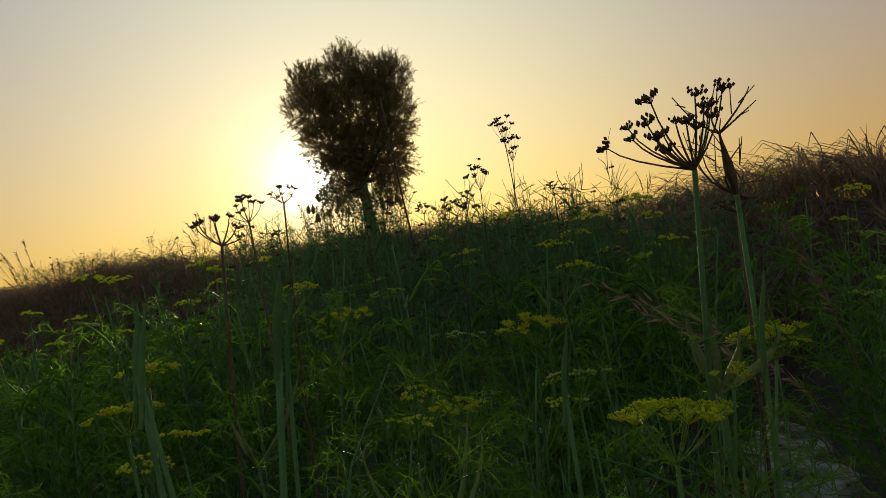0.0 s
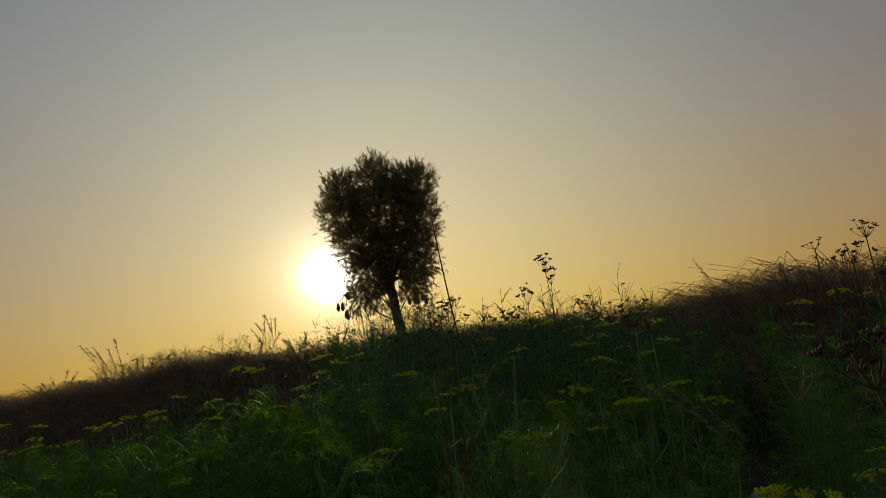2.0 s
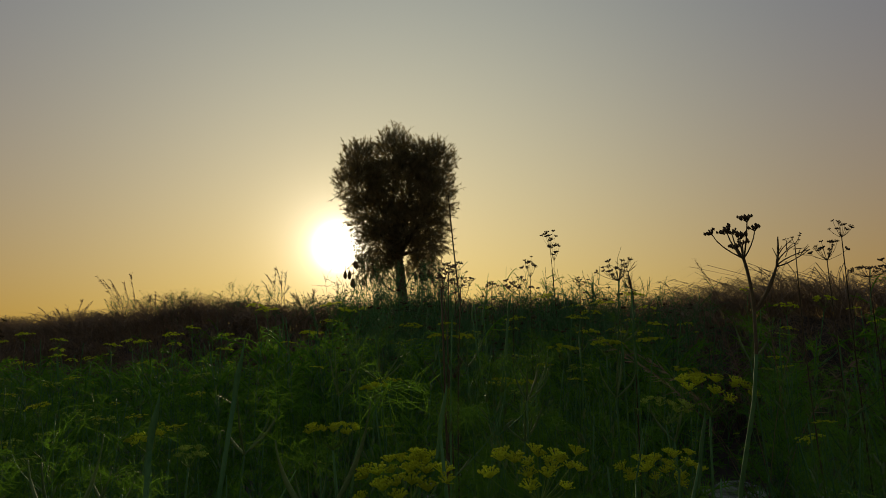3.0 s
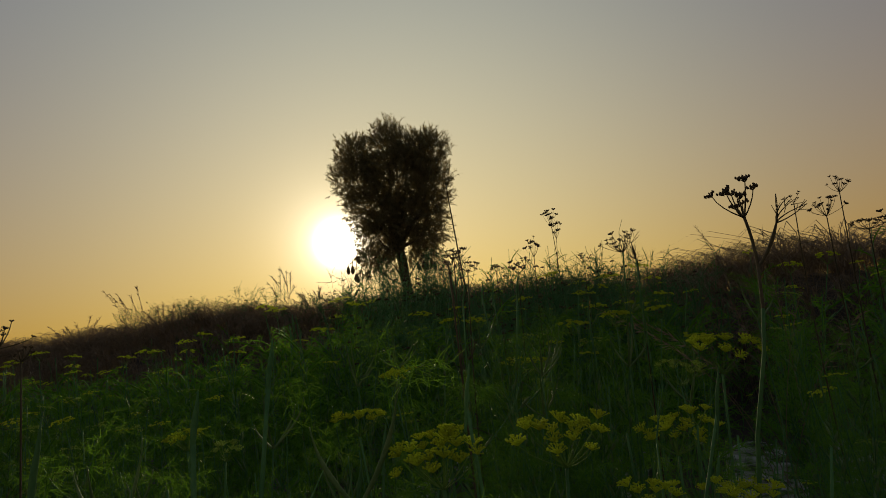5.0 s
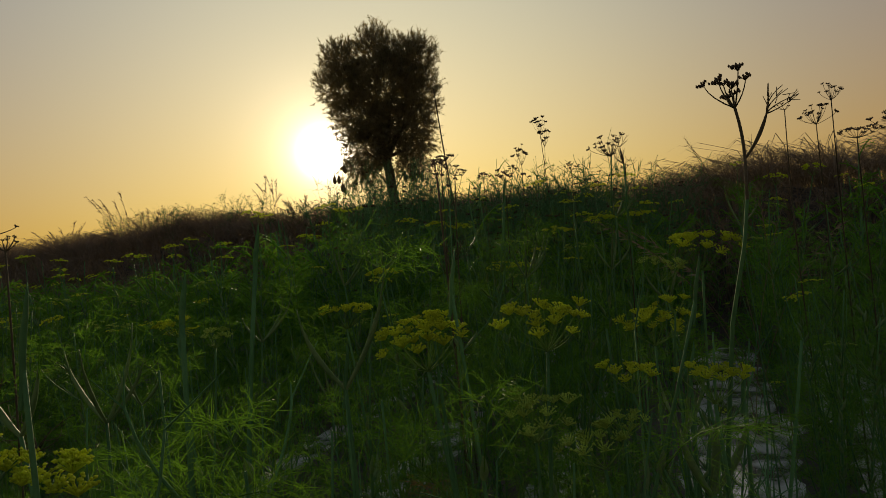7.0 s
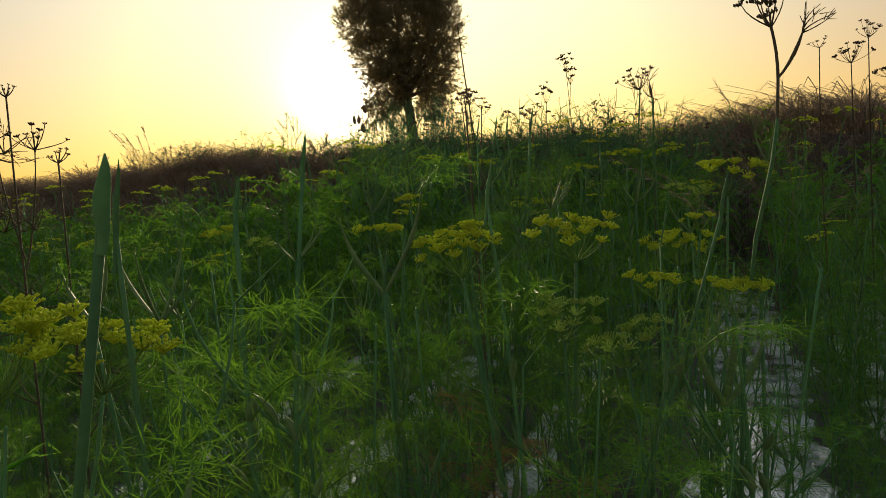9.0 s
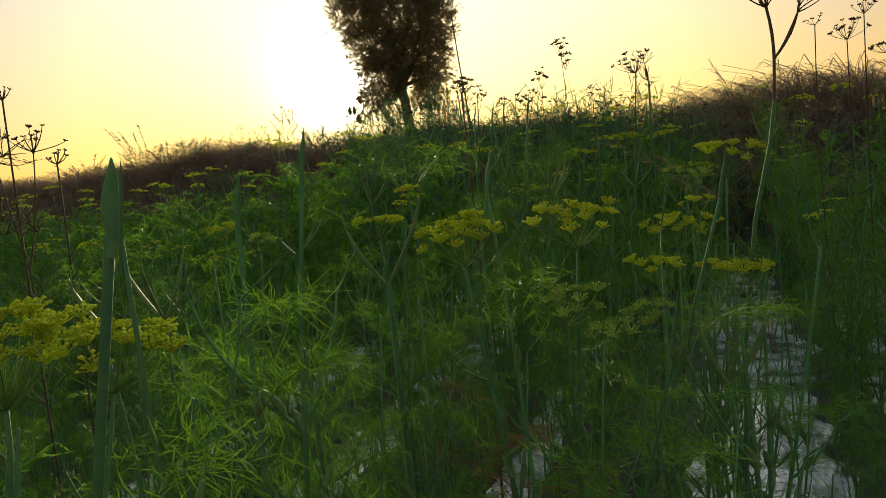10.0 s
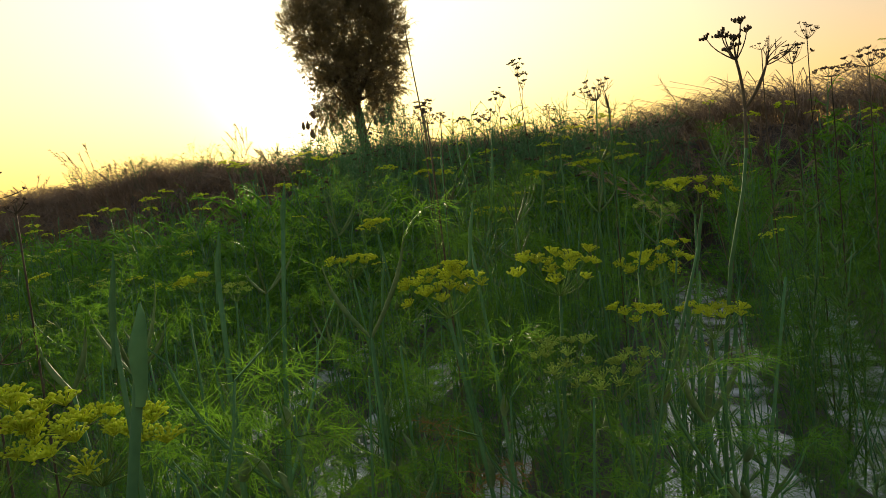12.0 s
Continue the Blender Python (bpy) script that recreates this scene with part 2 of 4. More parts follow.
def floret_head(kind, k):
    """A small head of florets or seeds, one unit wide; a few shared shapes of each kind."""
    key = (kind, k % 5)
    if key not in HEAD_MESHES:
        hr = random.Random(str(key))
        g = Geo()
        n = {"flower": 24, "bud": 20, "far_flower": 8, "far_bud": 8, "seed": 13, "few_seeds": 6}[kind]
        size = {"flower": 0.078, "bud": 0.07, "far_flower": 0.19, "far_bud": 0.16, "seed": 0.13, "few_seeds": 0.2}[kind]
        for j in range(n):
            b = 2.4 * j + hr.uniform(-0.3, 0.3)
            rr = 0.5 * math.sqrt((j + 0.5) / n) * hr.uniform(0.85, 1.15)
            c = Vector((rr * math.cos(b), rr * math.sin(b), 0.4 - 0.3 * rr * rr + hr.uniform(-0.07, 0.07)))
            if kind == "seed":
                c.z = 0.2 + 0.45 * rr + hr.uniform(-0.06, 0.06)
            if kind in ("seed", "flower", "bud"):
                g.tube([Vector((0, 0, 0)), c], 0.024, 0.018, 3)
            g.blob(c, size * hr.uniform(0.7, 1.25), 1.4 if "seed" in kind else 0.8)
        mat = {"flower": FLOWER, "bud": BUD, "far_flower": FLOWER, "far_bud": BUD, "seed": SEED, "few_seeds": SEED}[kind]
        HEAD_MESHES[key] = g.mesh("seed_head" if "seed" in kind else "umbellet", mat)
    return HEAD_MESHES[key]


def put_head(kind, k, at, up, size, parent):
    ob = new("seed_head" if "seed" in kind else "umbellet", floret_head(kind, k))
    ob.parent = parent
    if "seed" in kind:
        tagged(ob, kind="stuff")
    ob.matrix_basis = Matrix.Translation(at) @ up.to_track_quat("Z", "Y").to_matrix().to_4x4() @ Matrix.Scale(size, 4)
    return ob


def umbel(parent, centre, up, spread, r, rays=13, fine=True, ripe=0.8, name="umbel"):
    """Rays from one point, each with a small head of florets."""
    up = up.normalized()
    u = up.orthogonal().normalized()
    w = up.cross(u)
    g, ends = Geo(), []
    height = spread * 0.42
    turn = r.uniform(0, 6.28)
    for k in range(rays):
        a = 2.4 * k + turn + r.uniform(-0.4, 0.4)
        rad = spread * 0.5 * math.sqrt((k + 0.5) / rays) * r.uniform(0.8, 1.15)
        out = (u * math.cos(a) + w * math.sin(a)) * rad
        end = centre + up * (height * r.uniform(0.88, 1.12) - 0.14 * rad) + out
        g.tube(arc(centre, end, out * 0.12, 3), 0.0007, 0.00045, 3)
        ends.append((end, (up + out * (5 / spread) * 0.12 + rand_dir(r) * 0.2).normalized()))
    ob = part(name, g, RAY, parent)
    kind = ("" if fine else "far_") + ("flower" if ripe > 0.5 else "bud")
    for k, (end, d) in enumerate(ends):
        put_head(kind, r.randint(0, 9), end, d, 0.0225 * r.uniform(0.75, 1.2) * (spread / 0.11) ** 0.5, ob)
    return ob


def seed_umbel(parent, centre, up, spread, r, rays=12, tall=0.8, bulk=1.0, ends_at=()):
    """A dried umbel whose heads are knots of dark seeds; ends_at: heads as (sideways, upwards) from the hub, in parts of the spread."""
    up = up.normalized()
    u = up.orthogonal().normalized()
    w = up.cross(u)
    hub, ends = Geo(), []
    hub.tube([centre - up * 0.004, centre, centre + up * 0.003], 0.0016, 0.0016, 6, [0.9, 1.2, 0.7])
    ob = part("seed_umbel", hub, DRYSTEM, parent)
    turn = r.uniform(0, 6.28)
    for k in range(len(ends_at) or rays):
        if ends_at:
            out = Vector((ends_at[k][0], r.uniform(-0.35, 0.35), 0)) * spread
            end = centre + out + Vector((0, 0, ends_at[k][1] * spread))
        else:
            a = 2.4 * k + turn + r.uniform(-0.5, 0.5)
            rad = spread * 0.5 * math.sqrt((k + 0.6) / rays) * r.uniform(0.7, 1.2)
            h = spread * tall * r.uniform(0.5, 1.15) - 0.3 * rad
            out = (u * math.cos(a) + w * math.sin(a)) * rad
            end = centre + up * h + out
        g = Geo()
        g.tube(arc(centre, end, out * 0.15, 4), 0.0012, 0.0007, 4)
        part("ray", g, DRYSTEM, ob)
        ends.append((end, (up + out * (4 / spread) * 0.25 + rand_dir(r) * 0.25).normalized()))
    for k, (end, d) in enumerate(ends):
        put_head("seed", r.randint(0, 9), end, d, spread * 0.19 * bulk * r.uniform(0.75, 1.2), ob)
    return ob


def bare_twigs(parent, centre, up, size, r, n=7):
    """Seedless dry rays, forked once or twice."""
    for k in range(n):
        g = Geo()
        d = (up * 0.8 + rand_dir(r) * 1.0).normalized()
        end = centre + d * size * r.uniform(0.5, 1.1)
        g.tube(arc(centre, end, rand_dir(r) * size * 0.14, 5), 0.0012, 0.0005, 3)
        for s in range(2):
            o = centre.lerp(end, r.uniform(0.4, 0.8))
            e = o + (d + rand_dir(r) * 0.7).normalized() * size * r.uniform(0.2, 0.45)
            g.tube([o, o.lerp(e, 0.5), e], 0.0007, 0.0004, 3)
        part("dry_ray", g, DRYSTEM, parent)


def sheath(g, at, way, length, r, small=False):
    """The swollen, pale base of a leaf that wraps the stem at a node."""
    if small:
        g.tube([at, at + way * (0.4 * length), at + way * length], r, r, 4, [1.3, 1.6, 0.3])
        return
    pts = arc(at, at + way * length, way.orthogonal() * length * 0.05, 5)
    g.tube(pts, r, r, 5, [1.0, 1.5, 1.7, 1.3, 0.8, 0.2])


def fennel(label, height, r, heads=(), leaves=10, fine=True, lean=(0, 0), thick=0.0045, width=0.0008, extra=2, low=0.12, leafy=1.0, sparse=False, dense=False, coarse=False, forks=2, name="fennel_plant"):
    """heads: (top, spread, ripe, rays) relative to the base; the first one ends the main stem."""
    root = thing(name, label, "fennel plant", "fennel plants in the field")
    st, fo, sh = Geo(), Geo(), Geo()
    if heads:
        top = Vector(heads[0][0])
    else:
        top = Vector((lean[0], lean[1], height))
    bend = Vector((r.uniform(-0.04, 0.04), r.uniform(-0.04, 0.04), 0))
    main = arc((0, 0, -0.05), top, bend, 10)
    st.tube(main, thick, thick * 0.42, 9 if fine else 5)
    for k in range(leaves):
        f = low + (0.86 - low) * (k + r.uniform(0, 0.6)) / leaves
        i = min(int(f * 10), 9)
        p = main[i].lerp(main[i + 1], f * 10 - i)
        a = 2.2 * k + r.uniform(-0.5, 0.5)
        d = Vector((math.cos(a), math.sin(a), r.uniform(0.5, 1.3))).normalized()
        ln = height * r.uniform(0.16, 0.3) * (1.15 - 0.6 * f) * leafy
        if fine:
            one, wrap = Geo(), Geo()
            sheath(wrap, p, (d + Vector((0, 0, 1.2))).normalized(), 0.035, thick * 0.75)
            feather(one, p + d * 0.02, d, ln, r, width, 8, 9, True)
            leaf = part("leaf", one, LEAF, root, "feathery thread-like leaf" if k == 0 else "")
            part("leaf_sheath", wrap, SHEATH, leaf)
        else:
            sheath(sh, p, (d + Vector((0, 0, 1.2))).normalized(), 0.035, thick * 0.75, True)
            feather(fo, p + d * 0.02, d, ln * (1.25 if sparse else 1), r, width, *((2, 3) if coarse else (3, 4) if sparse else (6, 9) if dense else (5, 6)), False, True)
    for k in range(extra):
        f = r.uniform(0.08, 0.3)
        p = main[0].lerp(main[-1], f)
        a = r.uniform(0, 6.28)
        q = Vector((math.cos(a) * height * r.uniform(0.1, 0.2), math.sin(a) * height * r.uniform(0.1, 0.2), height * r.uniform(0.6, 0.95))) + Vector((top.x, top.y, 0)) * 0.5
        pts = arc(p, q, Vector((q.x - p.x, q.y - p.y, 0)) * 0.15, 5)
        own = Geo() if fine else st
        own.tube(pts, thick * 0.6, thick * 0.22, 5)
        grow = Geo() if fine else fo
        for e in range(3):
            i = r.uniform(1.5, 4.9)
            o = pts[int(i)].lerp(pts[int(i) + 1], i - int(i))
            feather(grow, o, (rand_dir(r) + Vector((0, 0, 0.7))).normalized(), height * r.uniform(0.09, 0.16) * leafy, r, width, 6 if fine else 5, 6 if fine else 5, fine, not fine)
        if fine:
            branch = part("side_stem", own, STEM, root)
            part("foliage", grow, LEAF, branch, kind="stuff")
    for k in range(forks):
        f = r.uniform(0.45, 0.8)
        i = int(f * 10)
        p = main[i].lerp(main[i + 1], f * 10 - i)
        a = 2.6 * k + r.uniform(0, 1.5)
        out = Vector((math.cos(a), math.sin(a), 0)) * height * r.uniform(0.05, 0.14)
        q = p + out + Vector((0, 0, height * r.uniform(0.09, 0.2)))
        st.tube(arc(p, q, out * 0.18, 5), thick * 0.5, thick * 0.28, 4)
        sheath(sh, p + (q - p) * 0.12 + out * 0.06, (q - p).normalized(), 0.05, thick * 0.55, not fine)
        for j in range(2):
            e = q + (q - p).normalized() * height * 0.05 + rand_dir(r) * height * 0.03
            st.tube([q, q.lerp(e, 0.5), e], thick * 0.26, thick * 0.1, 3)
    todo = list(heads[1:])
    for top2, spread, ripe, rays in todo:
        top2 = Vector(top2)
        f = max(0.35, min(0.85, (top2.z - 0.28) / max(top.z, 0.1)))
        i = min(int(f * 10), 9)
        p = main[i].lerp(main[i + 1], f * 10 - i)
        way = top2 - p
        st.tube(arc(p, top2, Vector((way.x, way.y, 0)) * 0.12, 6), thick * 0.55, thick * 0.32, 5)
        sheath(sh, p, way.normalized(), 0.05, thick * 0.8)
        feather(fo, p.lerp(top2, 0.55), (way + rand_dir(r) * 0.3).normalized(), 0.12, r, width, 4, 4)
    part("stalk", st, STEM, root)
    if fo.v:
        part("foliage", fo, LEAF, root, "feathery thread-like leaves", "stuff")
    if sh.v:
        part("sheath_growth", sh, SHEATH, root, kind="stuff")
    for top2, spread, ripe, rays in heads:
        umbel(root, Vector(top2), Vector((r.uniform(-0.14, 0.14), r.uniform(-0.22, 0.1), 1)), spread, r, rays, fine, ripe)
    return root


# ---- ground and water ----
FURROWS = [(-2.12, 0.13), (-1.32, 0.15), (-0.52, 0.1), (0.38, 0.26), (1.12, 0.23), (1.92, 0.14)]
TURN_ROW = 0.375


def crest_y(x):
    return 7.8 - 0.45 * max(-9.0, min(9.0, x))


def ground_z(x, y):
    off = x - TURN_ROW * y
    near = max(0.0, min(1.0, (6.3 - y) / 1.0)) * max(0.0, min(1.0, (y + 6) / 1.0))
    z = 0.05 + 0.035 * noise.noise((x * 1.9, y * 1.9, 0)) + 0.03 * noise.noise((x * 5, y * 5, 3)) + 0.012 * noise.noise((x * 13, y * 13, 8))
    for c, half in FURROWS:
        z -= 0.13 * near * math.exp(-((off - c) / half) ** 2)
    yc = crest_y(x)
    s = (y - (yc - 2.6)) / 2.6
    if s > 0:
        q = min(s, 1.0)
        rise = q * q * (3 - 2 * q)
        back = max(0.0, min(1.0, (y - yc - 1.2) / 5))
        z += (1.2 + 0.22 * math.exp(-((x + 4.9) / 1.6) ** 2) - 0.05 * max(0.0, min(1.0, (x - 0.5) / 1.0)) + 0.17 * max(0.0, min(1.0, (x - 1.9) / 1.2))) * rise * (1 - 0.75 * back * back * (3 - 2 * back)) + 0.1 * noise.noise((x * 0.6, y * 0.6, 5)) * rise
    return z


def build_ground():
    def steps(lo, hi, d):
        inner = list(np.arange(lo, hi + d / 2, d))
        out, w, x = [], d, hi
        while x < 4000:
            w *= 1.35
            x += w
            out.append(x)
        left = [lo - (o - hi) for o in reversed(out)]
        return left + inner + out
    xs, ys = steps(-5, 6, 0.085), steps(-4.0, 10, 0.085)
    verts = [(x, y, ground_z(x, y)) for y in ys for x in xs]
    n = len(xs)
    faces = [(j * n + i, j * n + i + 1, (j + 1) * n + i + 1, (j + 1) * n + i) for j in range(len(ys) - 1) for i in range(n - 1)]
    g = Geo()
    g.v, g.f = verts, faces
    return tagged(new("ground", g.mesh("ground", SOIL)), "dark wet soil of a furrowed field", "ground", kind="structure")


build_ground()


def build_water():
    """Standing water in the irrigation furrows: one level sheet that the ridges cut."""
    g = Geo()
    nx, ny = 40, 60
    for j in range(ny + 1):
        y = -6.0 + 12.1 * j / ny
        for i in range(nx + 1):
            g.v.append((TURN_ROW * y - 2.6 + 5.0 * i / nx, y, 0.0))
    for j in range(ny):
        for i in range(nx):
            a = j * (nx + 1) + i
            g.f.append((a, a + 1, a + nx + 2, a + nx + 1))
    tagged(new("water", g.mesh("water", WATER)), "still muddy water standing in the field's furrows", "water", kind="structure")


build_water()

# ---- the tree ----


def build_tree(bx, by, bz):
    root = thing("tree", "tall dense tree with fine drooping leaves against the sunset", "tree")
    root.matrix_basis = pose(bx, by, bz)
    r = random.Random(3)
    trunk = Geo()
    trunk.tube([(0.38, 0, -0.4), (0.25, 0, 1.0), (0.06, 0, 2.4), (-0.1, 0.05, 4.0), (-0.15, 0.1, 5.6)], 0.3, 0.16, 10)
    part("trunk", trunk, BARK, root)
    # crown masses: centre, half sizes
    masses = [((-1.85, 0, 8.6), (1.0, 1.2, 1.05)), ((-0.3, 0.2, 9.05), (0.9, 1.4, 1.25)), ((0.8, 0.1, 8.7), (1.0, 1.2, 0.95)), ((1.62, 0, 8.4), (1.08, 1.3, 1.15)), ((-1.95, 0, 7.5), (1.2, 1.3, 1.25)), ((0, 0.1, 7.4), (1.7, 1.5, 1.5)),
              ((1.6, 0, 6.9), (1.12, 1.3, 1.4)), ((-1.25, 0, 6.0), (1.4, 1.3, 1.2)), ((1.2, 0, 5.5), (1.2, 1.2, 1.25)), ((0, 0.1, 5.2), (1.5, 1.2, 1.3)), ((-1.05, 0, 4.5), (1.2, 1.0, 1.1)),
              ((1.3, 0, 4.3), (1.0, 1.0, 0.9)), ((-1.5, -0.1, 3.5), (0.9, 0.8, 0.85)), ((0, 0.2, 4.0), (1.1, 1.0, 0.9)), ((1.1, -0.2, 3.5), (0.75, 0.7, 0.6)), ((-0.7, 0, 3.4), (0.8, 0.7, 0.7))]
    fork = Vector((-0.1, 0.05, 4.0))
    for c, s in masses:
        limb = Geo()
        limb.tube(arc(fork if c[2] > 4.2 else Vector((0.1, 0, 2.2)), Vector(c), rand_dir(r) * 0.25, 6), 0.1 if c[2] > 4.2 else 0.035, 0.02, 6)
        part("limb", limb, BARK, root)
    twigs, crown = Geo(), Geo()
    total = sum(s[0] * s[1] * s[2] for c, s in masses)
    for c, s in masses:
        c = Vector(c)
        for k in range(int(7400 * s[0] * s[1] * s[2] / total * (0.85 if c.z < 4.2 else 1.0))):
            d = rand_dir(r, 0.1)
            rad = r.random() ** 0.42 * (1.0 + 0.16 * noise.noise(c + d * 2.6)) * (1.12 if r.random() < 0.1 else 1.0)
            p = c + Vector((d.x * s[0], d.y * s[1], d.z * s[2])) * rad
            if noise.noise(p * 1.9) < (-0.42 if p.z > 4.6 else -0.26):
                continue
            w = (d * 0.8 + Vector((0, 0, 0.5 if p.z > 6 else 0.1 if p.z > 4.6 else -0.5)) + rand_dir(r) * 0.6).normalized()
            ln = r.uniform(0.15, 0.45) * (1.6 if r.random() < 0.15 else 1.0)
            q = p + w * ln
            twigs.tube([p - w * 0.15, q], 0.009, 0.004, 3)
            for j in range(17):
                o = p.lerp(q, r.uniform(-0.4, 1.0))
                e = (w * 1.0 + rand_dir(r)).normalized()
                lf = r.uniform(0.1, 0.25)
                crown.ribbon([o, o + e * lf], 0.045, e.orthogonal().normalized())
    part("twig_growth", twigs, BARK, root, kind="stuff")
    part("crown", crown, TREELEAF, root, "fine narrow leaves in uneven tufts", "stuff")
    return root


build_tree(-3.3, 30.0, 1.0)

# hanging nests low in the tree
for k, (x, z) in enumerate([(-5.85, 4.08), (-5.6, 4.05), (-5.52, 3.7), (-5.4, 3.62), (-5.3, 4.5), (-2.53, 3.95), (-2.3, 4.0), (-2.13, 3.9), (-1.9, 4.05), (-1.76, 3.84)]):
    r = random.Random(k)
    g = Geo()
    g.tube([(0.01, 0, 1.1), (0, 0, 0.6), (0, 0, 0.25), (0, 0, 0.18), (0, 0, 0.05), (0.01, 0, -0.05), (0.02, 0, -0.13), (0.02, 0, -0.17)], 0.1, 0.1, 8, [0.08, 0.08, 0.1, 0.45, 0.85, 0.95, 0.6, 0.2])
    nest = tagged(new("bird_nest", g.mesh("bird_nest", NEST)), "drop-shaped straw nest hanging from a tree twig", "bird nest", "nests in the tree")
    nest.matrix_basis = pose(x, 29.3 + r.uniform(-0.2, 0.2), z, 0, r.uniform(-6, 6), 0)

# ---- bank with dry grass ----


def grass_tuft(g, base, r, blades, length, width, sweep):
    for k in range(blades):
        a = r.uniform(0, 2 * math.pi)
        o = base + Vector((math.cos(a), math.sin(a), 0)) * r.uniform(0, 0.14)
        ln = length * r.uniform(0.6, 1.2)
        out = Vector((math.cos(a) * 0.45 + sweep, math.sin(a) * 0.45, 0)) * ln
        p1 = o + out * 0.35 + Vector((0, 0, ln * 0.5))
        p2 = o + out * 0.95 + Vector((0, 0, ln * 0.62))
        p3 = o + out * 1.75 + Vector((0, 0, ln * r.uniform(0.2, 0.5)))
        g.ribbon([o, p1, p2, p3], width, Vector((-math.sin(a), math.cos(a), 0.2)).normalized())


bank = Geo()
r = random.Random(11)
for k in range(1900):
    x = r.uniform(-11, 9)
    y = crest_y(x) + r.uniform(-0.1 if -2.3 < x < 1.3 else -1.8, 1.6)
    grass_tuft(bank, Vector((x, y, ground_z(x, y))), r, 17, r.uniform(0.45, 0.8), 0.0085, r.choice((-0.5, -0.3, 0.2)))
tagged(new("dry_grass", bank.mesh("dry_grass", DRYGRASS)), "dry brown drooping grass covering the field bank", "grass", kind="stuff")


rough = Geo()
r = random.Random(13)
for k in range(1700):
    x, y = r.uniform(-26, 22), r.uniform(7, 44)
    if y < crest_y(x) + 1.2:
        continue
    grass_tuft(rough, Vector((x, y, ground_z(x, y))), r, 9, r.uniform(0.3, 0.6), 0.02, r.uniform(-0.4, 0.3))
tagged(new("rough_grass", rough.mesh("rough_grass", DRYGRASS)), "rough dry grass on the land behind the bank", "grass", kind="stuff")


def plume_grass(x, y, top, r, n=7):
    z = ground_z(x, y)
    root = thing("plume_grass", "dry feathery seed plumes of tall grass on the bank", "grass", "plumes on the bank")
    root.matrix_basis = pose(x, y, z)
    h = top - z
    for k in range(n):
        st, pl = Geo(), Geo()
        lean = r.uniform(-0.55, 0.22)
        end = Vector((lean * h, r.uniform(-0.15, 0.15), h * r.uniform(0.7, 1.0) * (1 - 0.25 * abs(lean))))
        pts = arc((r.uniform(-0.12, 0.12), r.uniform(-0.1, 0.1), 0), end, (-lean * h * 0.2, 0, h * 0.07), 8)
        st.tube(pts, 0.0035, 0.0016, 3)
        for j in range(34):
            i = r.uniform(5.2, 7.98)
            p = pts[int(i)].lerp(pts[int(i) + 1], i - int(i))
            d = ((pts[-1] - pts[5]).normalized() * 0.8 + rand_dir(r) * 0.55 + Vector((-0.25, 0, -0.15))).normalized()
            pl.ribbon([p, p + d * 0.02, p + d * r.uniform(0.03, 0.085)], 0.0065, d.orthogonal().normalized())
        stem = part("stem", st, DRYGRASS, root)
        part("plume", pl, DRYGRASS, stem)


r = random.Random(5)
for x, y, top in [(-5.35, 8.9, 2.4), (-5.11, 9.1, 2.18), (-3.12, 9.1, 2.38), (-2.62, 9.0, 2.01), (-6.73, 9.6, 1.97), (2.54, 5.6, 2.09), (1.42, 2.3, 1.69), (-7.0, 10.0, 2.0), (4.6, 5.8, 2.1)]:
    plume_grass(x, y, top, r)

# a bare cane leaning on the bank
g = Geo()
g.tube(arc((0, 0, 0), (-0.235, 0, 2.97 - ground_z(-0.12, 6.72)), (-0.02, 0, 0), 8), 0.013, 0.006, 6)
pole = tagged(new("dry_cane", g.mesh("dry_cane", DRYSTEM)), "thin dark leaning dry cane on the bank", "cane")
pole.matrix_basis = pose(-0.12, 6.72, ground_z(-0.12, 6.72))

# ---- dried stalks on the skyline ----


def dry_stalk(top, base, r, spread, rays=12, tall=0.8, side=(), twigs=0, thick=0.004, name="dry_fennel_stalk", bulk=1.0, mat=None, ends_at=()):
    """A dried umbel on a stalk; side: further heads (top, spread)."""
    base = Vector((base[0], base[1], ground_z(base[0], base[1])))
    root = thing(name, "dried brown fennel stalk with dark seed umbels", "dry plant", "dried stalks in the field")
    root.matrix_basis = Matrix.Translation(base)
    top = Vector(top) - base
    g = Geo()
    main = arc((0, 0, -0.05), top, Vector((r.uniform(-0.03, 0.03), 0, 0)), 10)
    g.tube(main, thick, thick * 0.5, 6)
    for end, sp in side:
        end = Vector(end) - base
        p = main[0].lerp(main[-1], max(0.3, min(0.9, (end.z - 0.2) / top.z)))
        g.tube(arc(p, end, Vector((end.x - p.x, end.y - p.y, 0)) * 0.15, 6), thick * 0.6, thick * 0.35, 5)
    for k in range(5):
        p = main[r.randint(3, 8)]
        d = (rand_dir(r) + Vector((0, 0, 0.8))).normalized()
        g.tube(arc(p, p + d * 0.12, rand_dir(r) * 0.01, 3), 0.0015, 0.0006, 3)
    part("stalk", g, mat or DRYSTEM, root)
    seed_umbel(root, top, (main[-1] - main[-3]), spread, r, rays, tall, bulk, ends_at)
    for end, sp in side:
        seed_umbel(root, Vector(end) - base, Vector((0, 0, 1)), sp, r, 9, tall, bulk)
    for k in range(twigs):
        f = r.uniform(0.75, 0.95)
        p = main[int(f * 10)]
        e = p + Vector((0.025 - 0.015 * k, 0.01, 0.04))
        bare_twigs(root, e, Vector((0.25, 0, 1)).normalized(), 0.085, r)
    return root


